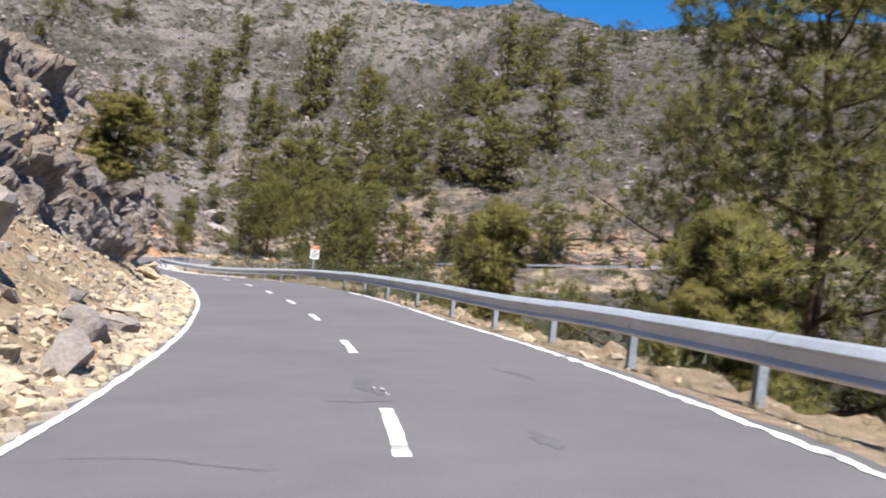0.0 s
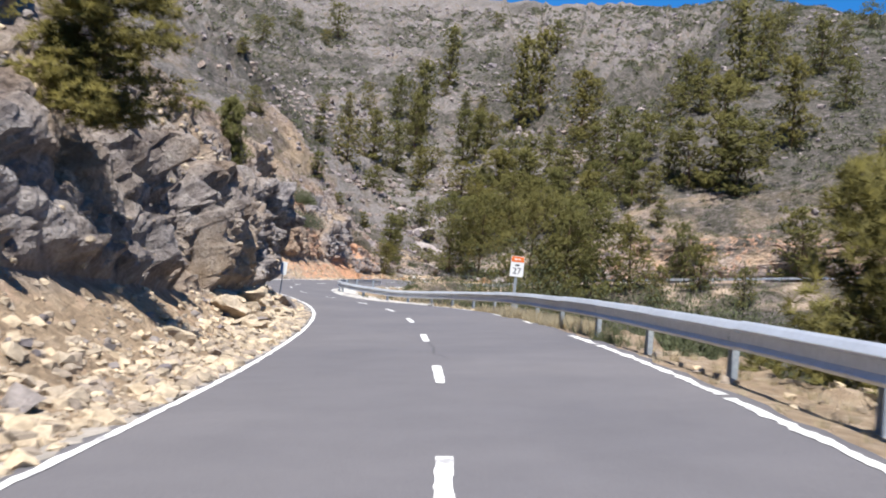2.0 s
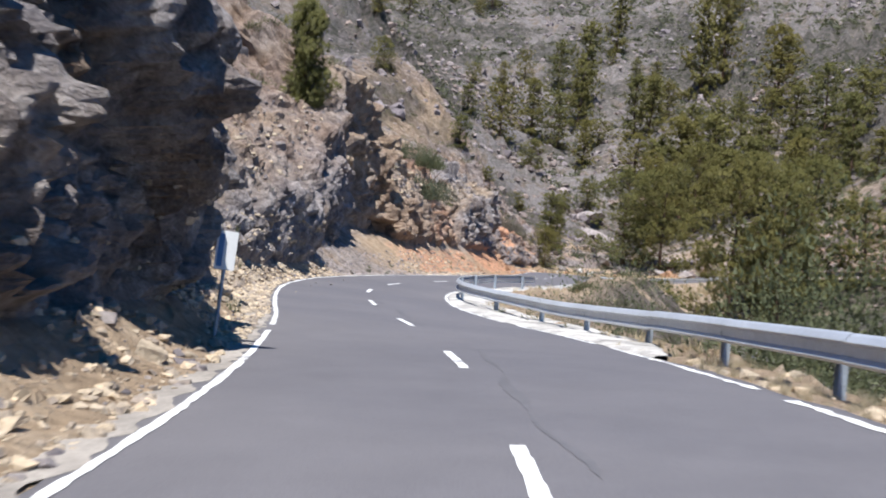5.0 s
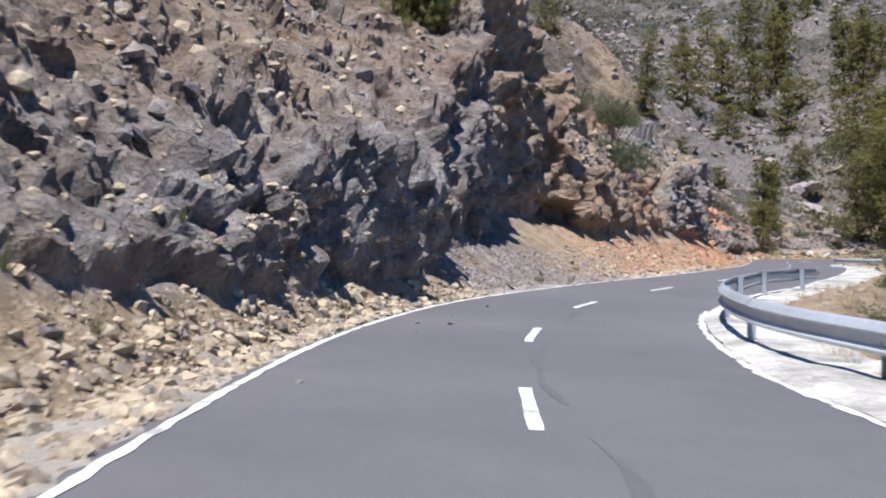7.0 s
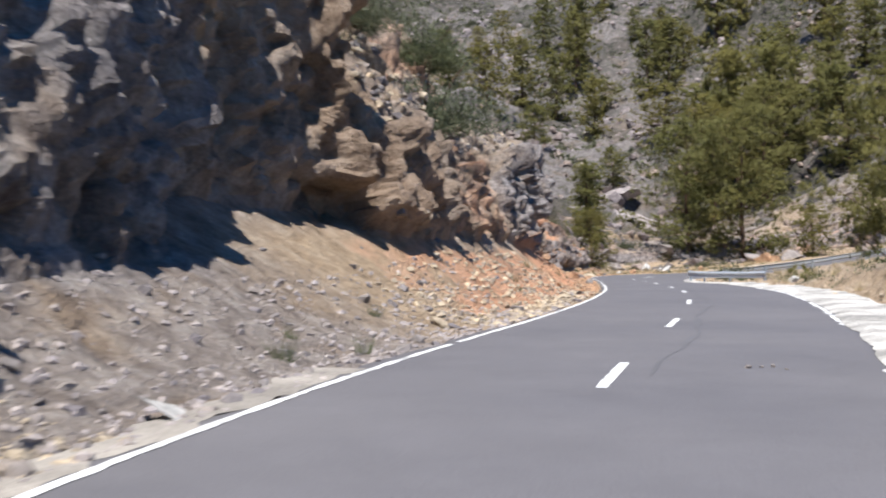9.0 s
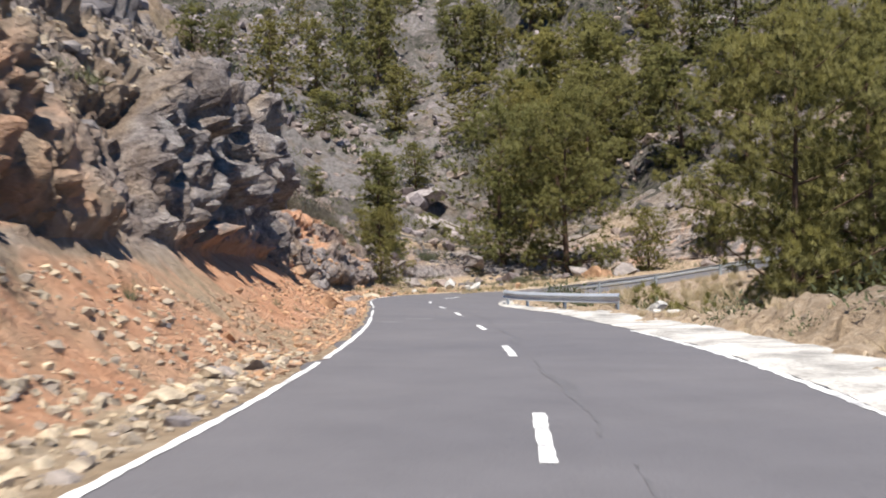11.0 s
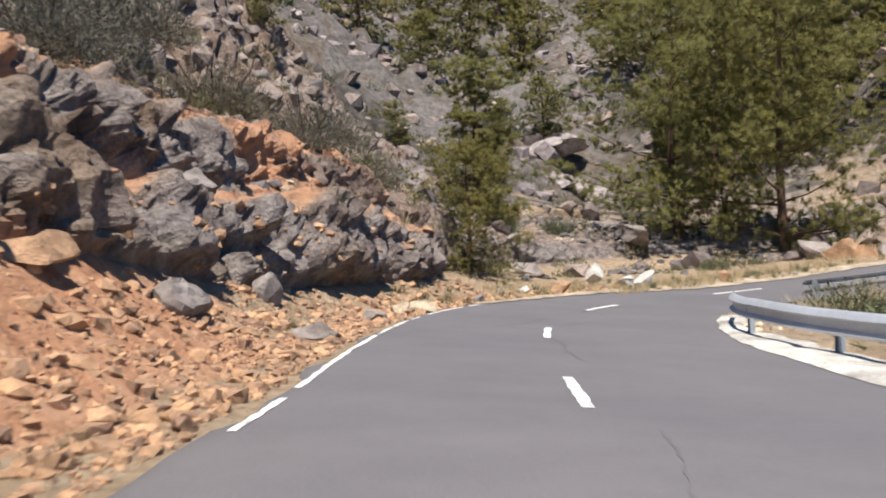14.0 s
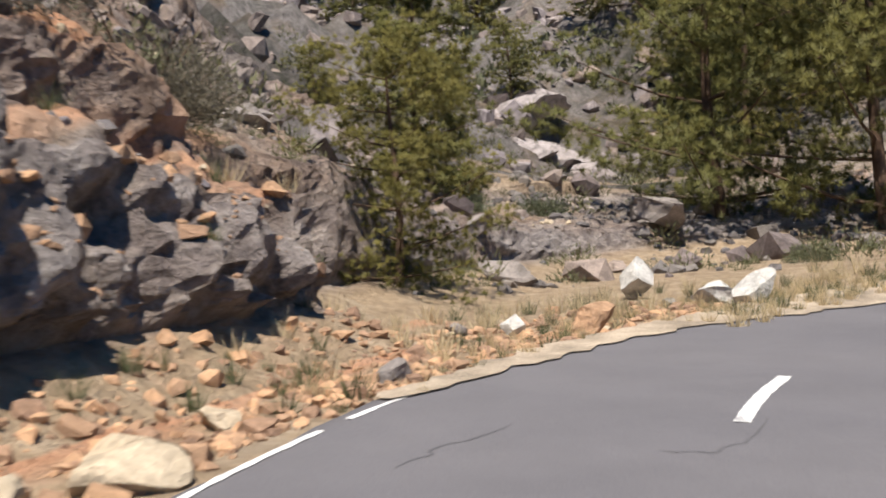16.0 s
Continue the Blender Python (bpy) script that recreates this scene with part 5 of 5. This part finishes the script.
tufts(230, 81, [(39, 54, 2.95, 3.9), (41, 44.5, 2.75, 3.5), (46, 49, 2.7, 3.5)], 0.17, STRAW, "dry straw-coloured grass along the barrier", 90)
tufts(420, 84, [(-4, 37, 2.85, 4.2), (54, 66, 3.0, 4.6)], 0.085, STRAW, "short dry grass along the barrier", 50)
tufts(420, 82, [(60, 100, 3.6, 6.0), (100, 150, 4.2, 8.0), (138, 152, 5.8, 10.0), (158, 176, -6.5, -3.4)], 0.2, STRAW, "sparse dry grass on the verges", 40)
tufts(520, 85, [(150, 190, 4.6, 11.0), (158, 180, 4.0, 8.0)], 0.3, STRAW, "dry straw-coloured grass inside the bend", 60)
tufts(240, 86, [(157, 175, -3.6, -2.3), (163, 172, -2.6, -1.5), (164, 170, -4.5, -2.0)], 0.13, STRAW, "pale grass tufts along the bend", 50)
tufts(150, 87, [(157, 175, -4.6, -2.4), (164, 172, -3.0, -1.6)], 0.14, GREENLEAF, "green grass tufts along the bend", 50)
tufts(120, 83, [(34, 40, 2.8, 3.6), (70, 90, 3.6, 6), (155, 175, -6.5, -3.2), (60, 165, -4.6, -3.0)], 0.16, GREENLEAF, "small green weeds on the verge", 40)


def shrub(x, y, size, material, label, seed, per=420):
    """One bush: forked stems under a crown of small leaves."""
    rng = np.random.default_rng(seed)
    root = thing("shrub", label, "shrub", "roadside shrubs", (x, y, ground_z(x, y) - 0.05))
    lumps = [(0, 0, 0, size)] + [(size * 0.6 * math.sin(k * 2.1 + seed), size * 0.6 * math.cos(k * 2.1 + seed), 0, size * 0.7) for k in range(3)]
    leaves = scrub_mesh("foliage", lumps, per, material, "", "", 1.0, 0.95, 0.07 if per < 1200 else 0.05, 0.010 if per < 1200 else 0.0055, 0.6, seed)
    for key in ("kind", "label", "category"):
        if key in leaves:
            del leaves[key]
    leaves.parent = root
    for k in range(5):
        way = np.array([math.cos(k * 1.26 + seed), math.sin(k * 1.26 + seed), 1.1 + 0.5 * rng.random()])
        q = np.linspace(0, 1, 4)
        pts = way * size * 0.75 * q[:, None] + 0.05 * size * rng.normal(size=(4, 3)) * q[:, None]
        v, f = tube(rng, pts, 0.03 * size * (1.1 - q), 5)
        put("stem", mesh_of("stem", np.array(v), np.array(f), True), BARK, root)
    return root


for k, (s, lat, r, m, lab) in enumerate([(112.3, -6.4, 1.7, SCRUB, "large grey-green bush on top of the cutting"), (114.8, -6.9, 1.4, GREENLEAF, "green bush on top of the cutting"), (109.6, -7.2, 1.2, SCRUB, "grey-green bush on top of the cutting"), (151.0, -8.2, 1.44, DRYBUSH, "dry grey bush above the rock ledge"), (153.6, -8.8, 1.76, DRYBUSH, "dry grey bush above the rock ledge"), (156.6, -8.4, 1.6, DRYBUSH, "dry grey bush above the rock ledge"), (158.8, -7.8, 1.28, DRYBUSH, "dry grey bush above the rock ledge"), (161.5, -9.2, 1.44, DRYBUSH, "dry grey bush above the rock ledge"), (148.0, -8.8, 1.28, DRYBUSH, "dry grey bush above the rock ledge"), (155.0, 6.2, 0.85, GREENLEAF, "dark green bush behind the barrier"), (149.5, 7.2, 0.8, GREENLEAF, "dark green bush behind the barrier"), (101.0, 5.6, 0.75, GREENLEAF, "round green bush on the downhill verge"), (92.0, 5.4, 0.55, GREENLEAF, "round green bush on the downhill verge"), (66.0, -8.6, 0.8, SCRUB, "grey-green bush on the slope above the road"), (74.0, -8.0, 0.7, SCRUB, "grey-green bush on the slope above the road"), (79.0, -8.4, 0.9, SCRUB, "grey-green bush on the slope above the road"), (86.5, -9.2, 0.8, DRYBUSH, "dry grey bush on the slope above the road"), (91.5, -10.0, 0.9, SCRUB, "grey-green bush on the slope above the road"), (172.0, -8.2, 0.55, SCRUB, "dry grey bush on the gravel flat"), (36.0, 3.0, 0.22, GREENLEAF, "small green bush beside the edge line"), (8.6, 4.6, 0.55, GREENLEAF, "green bush under the barrier"), (158.0, 5.0, 0.95, GREENLEAF, "dark green bush inside the bend"), (161.0, 5.2, 1.0, SCRUB, "grey-green bush inside the bend"), (160.0, 7.0, 1.1, GREENLEAF, "dark green bush inside the bend"), (169.0, -15.6, 1.0, SCRUB, "round grey bush on the stony fan"), (171.5, -19.0, 0.8, SCRUB, "round grey bush on the stony fan")]):
    p = on_road(s, lat)
    shrub(p[0], p[1], r, m, lab, 900 + k, 2600 if m is DRYBUSH or r > 1.0 else 900)

# ---------- loose stones ----------
def stone_mesh(name, seed, sub=2, facets=11, rough=0.07):
    """A broken stone: a ball cut by random planes and roughened."""
    rng = np.random.default_rng(seed)
    bm = bmesh.new()
    bmesh.ops.create_icosphere(bm, subdivisions=sub, radius=1.0)
    co = np.array([v.co[:] for v in bm.verts])
    stretch = rng.uniform(0.7, 1.25, 3) * np.array([1, 1, 0.8])
    for _ in range(facets):
        n = rng.normal(size=3)
        n /= np.linalg.norm(n)
        lim = rng.uniform(0.30, 0.75)
        over = np.clip(co @ n - lim, 0, None)
        co -= over[:, None] * n
    co += rough * np.stack([fbm(co * 2.2 + seed, 3, k) for k in (1, 2, 3)], 1)
    co *= stretch
    for v, c in zip(bm.verts, co):
        v.co = c
    me = bpy.data.meshes.new(name)
    bm.to_mesh(me)
    bm.free()
    return me


STONES = {m.name: [stone_mesh("boulder", 500 + k + 10 * j, *((4, 14, 0.22) if m is ROCK_ASH else (3, 11, 0.10))) for k in range(4)] for j, m in enumerate((ROCK_GREY, ROCK_PALE, ROCK_RUST, ROCK_WHITE, ROCK_ASH))}
for m in (ROCK_GREY, ROCK_PALE, ROCK_RUST, ROCK_WHITE, ROCK_ASH):
    for me in STONES[m.name]:
        me.materials.append(m)
STONE_LABEL = {ROCK_GREY.name: "grey broken boulder fallen from the cutting", ROCK_PALE.name: "pale yellow broken boulder at the roadside", ROCK_RUST.name: "rust-brown broken boulder at the roadside", ROCK_WHITE.name: "pale grey-white boulder on the verge", ROCK_ASH.name: "pale pinkish-grey rock outcrop in the gully"}


def boulder(x, y, size, material, seed, squash=0.8, sink=0.0):
    rng = random.Random(seed)
    rs, rl = road_at(x, y)
    low = ground_z(x, y, on_road(rs[0], max(-3.4, min(3.4, rl[0])))[2] + 1.5) if abs(rl[0]) < 5 else ground_z(x, y)
    ob = new("boulder", STONES[material.name][seed % 4])
    ob.matrix_basis = Matrix.Translation((x, y, low - sink + size * squash * 0.28)) @ Euler((rng.uniform(-0.5, 0.5), rng.uniform(-0.5, 0.5), rng.uniform(0, 6.28))).to_matrix().to_4x4() @ Matrix.Diagonal((size * rng.uniform(0.85, 1.2), size * rng.uniform(0.8, 1.1), size * squash, 1))
    return tagged(ob, STONE_LABEL[material.name], "boulder", "fallen boulders")


# boulders that stand out: metres along the road, metres right of it, half size
for k, (s, lat, r, m) in enumerate([(10.3, -3.35, 0.36, ROCK_PALE), (11.5, -3.6, 0.28, ROCK_PALE), (15.4, -3.6, 0.33, ROCK_GREY), (17.2, -4.0, 0.3, ROCK_GREY), (26.0, -3.4, 0.27, ROCK_GREY), (34.0, -3.7, 0.4, ROCK_PALE), (40.6, -3.85, 0.66, ROCK_PALE), (42.4, -4.2, 0.6, ROCK_PALE), (41.6, -3.4, 0.26, ROCK_GREY), (42.8, -3.5, 0.3, ROCK_PALE), (43.6, -3.35, 0.28, ROCK_PALE), (44.0, -3.9, 0.34, ROCK_PALE), (44.8, -3.4, 0.3, ROCK_PALE), (44.9, -4.1, 0.5, ROCK_PALE), (45.6, -3.6, 0.34, ROCK_PALE), (46.6, -3.4, 0.28, ROCK_GREY), (47.4, -3.7, 0.33, ROCK_PALE), (51.0, -3.25, 0.4, ROCK_GREY), (52.6, -3.4, 0.33, ROCK_PALE), (57.0, -3.2, 0.3, ROCK_PALE), (146.3, -4.3, 0.5, ROCK_GREY), (148.4, -3.1, 0.42, ROCK_GREY), (150.6, -4.4, 0.45, ROCK_GREY), (154.4, -3.1, 0.36, ROCK_PALE), (155.4, -3.0, 0.4, ROCK_PALE), (156.6, -3.2, 0.26, ROCK_PALE), (158.6, -3.0, 0.22, ROCK_GREY), (152.9, -3.2, 0.34, ROCK_GREY), (11.3, -3.0, 0.42, ROCK_GREY), (12.4, -3.05, 0.3, ROCK_RUST), (14.4, -3.25, 0.46, ROCK_GREY), (16.2, -3.3, 0.4, ROCK_GREY), (18.0, -3.35, 0.36, ROCK_PALE), (19.2, -3.3, 0.32, ROCK_PALE), (20.3, -3.1, 0.3, ROCK_PALE), (14.6, -5.3, 0.95, ROCK_GREY), (13.4, -5.5, 0.8, ROCK_GREY), (150.0, -5.4, 0.6, ROCK_GREY), (136.1, -3.6, 0.42, ROCK_RUST), (134.2, -3.0, 0.34, ROCK_GREY), (143.7, -5.0, 0.55, ROCK_RUST), (155.1, -2.95, 0.36, ROCK_PALE)]):
    p = on_road(s, lat)
    boulder(p[0], p[1], r, m, 40 + k)
for k, (x, y, r, m) in enumerate([(-34.25, 164.3, 0.62, ROCK_WHITE), (-32.93, 162.0, 0.46, ROCK_WHITE), (-32.35, 161.5, 0.54, ROCK_WHITE), (-34.3, 158.4, 0.38, ROCK_RUST), (-35.27, 158.3, 0.24, ROCK_WHITE), (-33.66, 162.66, 0.15, ROCK_WHITE), (-30.2, 163.4, 0.3, ROCK_RUST)]):
    boulder(x, y, r, m, 60 + k, 0.85, -0.25 * r)
for k, (s, lat, r) in enumerate([(139.2, 6.1, 0.42), (139.9, 6.6, 0.5), (140.8, 6.3, 0.36), (138.6, 6.8, 0.4), (138.0, 6.2, 0.24)]):
    p = on_road(s, lat)
    boulder(p[0], p[1], r, ROCK_WHITE, 70 + k)
p = on_road(92.7, -2.92)
boulder(p[0], p[1], 0.42, ROCK_WHITE, 90, 0.3, -0.03)
rng = random.Random(9)
for k in range(34):
    p = on_road(rng.uniform(38.5, 48), -3.05 - 1.2 * rng.random() ** 1.5)
    boulder(p[0], p[1], 0.17 + 0.16 * rng.random(), ROCK_PALE, 640 + k)
for k in range(40):
    p = on_road(rng.uniform(144, 169), -HALF_L - rng.uniform(7.8, 11.0))
    boulder(p[0], p[1], 0.3 + 0.45 * rng.random() ** 1.5, ROCK_GREY, 700 + k)
for k, (x, y, r, m) in enumerate([(-40.4, 201.5, 4.2, ROCK_ASH), (-38.6, 199.0, 2.4, ROCK_ASH), (-42.6, 202.5, 2.6, ROCK_ASH), (-41.0, 197.6, 1.7, ROCK_ASH), (-44.0, 190.0, 1.3, ROCK_GREY), (-34.5, 178.4, 1.3, ROCK_GREY), (-26.2, 173.4, 0.9, ROCK_RUST), (-25.2, 173.0, 0.7, ROCK_RUST), (-24.3, 173.6, 1.0, ROCK_GREY), (-27.0, 174.6, 1.0, ROCK_GREY)]):
    boulder(x, y, r, m, 800 + k, sink=0.15 * r if m is ROCK_ASH else 0.0)
for k in range(110):
    s = rng.uniform(2, 166)
    d = 0.55 + 2.4 * rng.random() ** 1.6
    p = on_road(s, -HALF_L - d)
    m = ROCK_RUST if 118 < s < 160 and rng.random() < 0.8 else (ROCK_PALE if rng.random() < 0.65 else ROCK_GREY)
    boulder(p[0], p[1], 0.09 + 0.15 * rng.random() ** 3, m, 300 + k)


def rubble(name, n, seed, s0, s1, lo, hi, small, large, material, label, right=False):
    """Countless small stones in one mesh."""
    rng = np.random.default_rng(seed)
    at, sizes = [], small + (large - small) * rng.uniform(0, 1, n) ** 2.8
    for size in sizes:
        s = rng.uniform(s0, s1)
        d = lo + (hi - lo) * rng.uniform() ** 1.5
        x, y, zr = on_road(s, HALF_R + d if right else -HALF_L - d)
        at.append((x, y, ground_z(x, y, zr + 2.0) + size * 0.1))
    v, f = chips(rng, np.array(at), sizes)
    ob = put(name, mesh_of(name, v, f), material)
    return tagged(ob, label, "rubble", kind="stuff")


def hillside_stones(name, n, box, keep, small, large, material, label, seed):
    """Broken stones strewn over a slope, in one mesh."""
    rng = np.random.default_rng(seed)
    x, y, r = scatter(n, box, keep, seed)
    size = small + (large - small) * r ** 3
    v, f = chips(rng, np.array([(a, b, ground_z(a, b) + 0.1 * c) for a, b, c in zip(x, y, size)]), size, 0.85)
    ob = put(name, mesh_of(name, v, f), material)
    return tagged(ob, label, "rocks", kind="stuff")


hillside_stones("hillside_rocks", 30000, (-165, 80, 150, 400), lambda x, y, s, lat: (lat < -14) * (0.12 + 0.6 * patchy(x, y, 11, 78, -0.1, 0.35)) * np.where(s > 186, 0.35, 1.0), 0.18, 1.0, ROCK_HILL, "grey rocks strewn over the mountainside", 61)
hillside_stones("gully_rocks", 9000, (-90, -10, 166, 262), lambda x, y, s, lat: (lat < -9) * (0.1 + 0.75 * patchy(x, y, 7, 84, -0.05, 0.3)), 0.10, 0.9, ROCK_UMBER, "pinkish-brown broken rocks filling the gully", 64)
hillside_stones("fan_stones", 2600, (-42, -28, 164, 186), lambda x, y, s, lat: 0.8 * smooth(8.5, 12, -lat) * patchy(x, y, 3, 86, -0.3, 0.2), 0.04, 0.30, ROCK_DIM, "grey and brown stones on the debris fan", 65)
hillside_stones("slope_rocks", 5200, (-95, 25, -5, 205), lambda x, y, s, lat: (lat < -6.5) * (lat > -34) * (0.2 + 0.6 * patchy(x, y, 6, 79, -0.1, 0.3)), 0.08, 0.6, ROCK_DIM, "broken grey rocks on the slope above the road", 62)
hillside_stones("ledge_rocks", 9000, (-58, -24, 128, 172), lambda x, y, s, lat: 0.75 * (s > 142) * (s < 169) * smooth(0.2, 0.9, -lat - HALF_L - cut(VERGE, s) - cut(SCREE_W, s) - cut(FACE_W, s)) * (1 - smooth(2.5, 4.5, -lat - HALF_L - cut(VERGE, s) - cut(SCREE_W, s) - cut(FACE_W, s))), 0.12, 0.5, ROCK_UMBER, "band of broken grey-brown rocks above the red slope", 63)
rubble("rubble", 7500, 1, -2, 66, 0.25, 3.6, 0.015, 0.11, ROCK_PALE, "pale yellow stone rubble at the foot of the cutting")
rubble("rubble", 2600, 9, 88, 108, 0.2, 2.8, 0.012, 0.075, ROCK_ASH, "fine pale grey stone rubble under the shaded recess")
rubble("rubble", 4200, 2, 60, 92, 0.25, 2.6, 0.015, 0.10, ROCK_PALE, "pale stone rubble at the foot of the cutting")
rubble("rubble", 1900, 7, 66, 90, 0.15, 1.3, 0.03, 0.14, ROCK_PALE, "pale broken stones heaped along the road edge")
rubble("rubble", 2600, 8, 6, 50, 0.15, 1.6, 0.03, 0.16, ROCK_PALE, "yellow broken stones heaped along the road edge")
rubble("rubble", 1900, 10, 103, 120, 0.25, 2.6, 0.015, 0.10, ROCK_PALE, "pale stone rubble below the orange earth")
rubble("rubble", 5200, 3, 116, 166, 0.25, 2.3, 0.012, 0.085, ROCK_RUST, "rusty stone rubble at the foot of the cutting")
rubble("rubble", 1000, 4, 0, 118, 0.25, 3.5, 0.02, 0.13, ROCK_GREY, "grey stone rubble along the road edge")
rubble("rubble", 1300, 5, 0, 170, 0.5, 4.5, 0.02, 0.14, ROCK_PALE, "pale stones on the downhill verge", True)

# small debris on the asphalt: metres along the road, metres right of it, half size
for k, (s, lat, r) in enumerate([(96.9, 1.25, 0.05), (97.0, 1.38, 0.035), (97.05, 1.5, 0.045), (96.8, 1.62, 0.03), (82.2, -1.3, 0.05), (84.0, -1.6, 0.04), (85.1, -1.1, 0.035), (86.4, -1.5, 0.05), (79.8, -1.7, 0.03), (75.2, -1.93, 0.045), (82.1, -1.79, 0.05), (81.3, -1.83, 0.03), (80.7, -1.54, 0.025)]):
    p = on_road(s, lat)
    boulder(p[0], p[1], r, ROCK_GREY, 960 + k)
for k, (s, lat) in enumerate([(10.42, -0.03), (10.3, 0.06), (10.0, 0.08)]):
    p = on_road(s, lat)
    boulder(p[0], p[1], 0.035, ROCK_WHITE, 980 + k)
rubble("rubble", 2200, 6, 139, 166, 0.35, 3.0, 0.025, 0.15, ROCK_RUST, "rusty broken stones under the rock ledge")
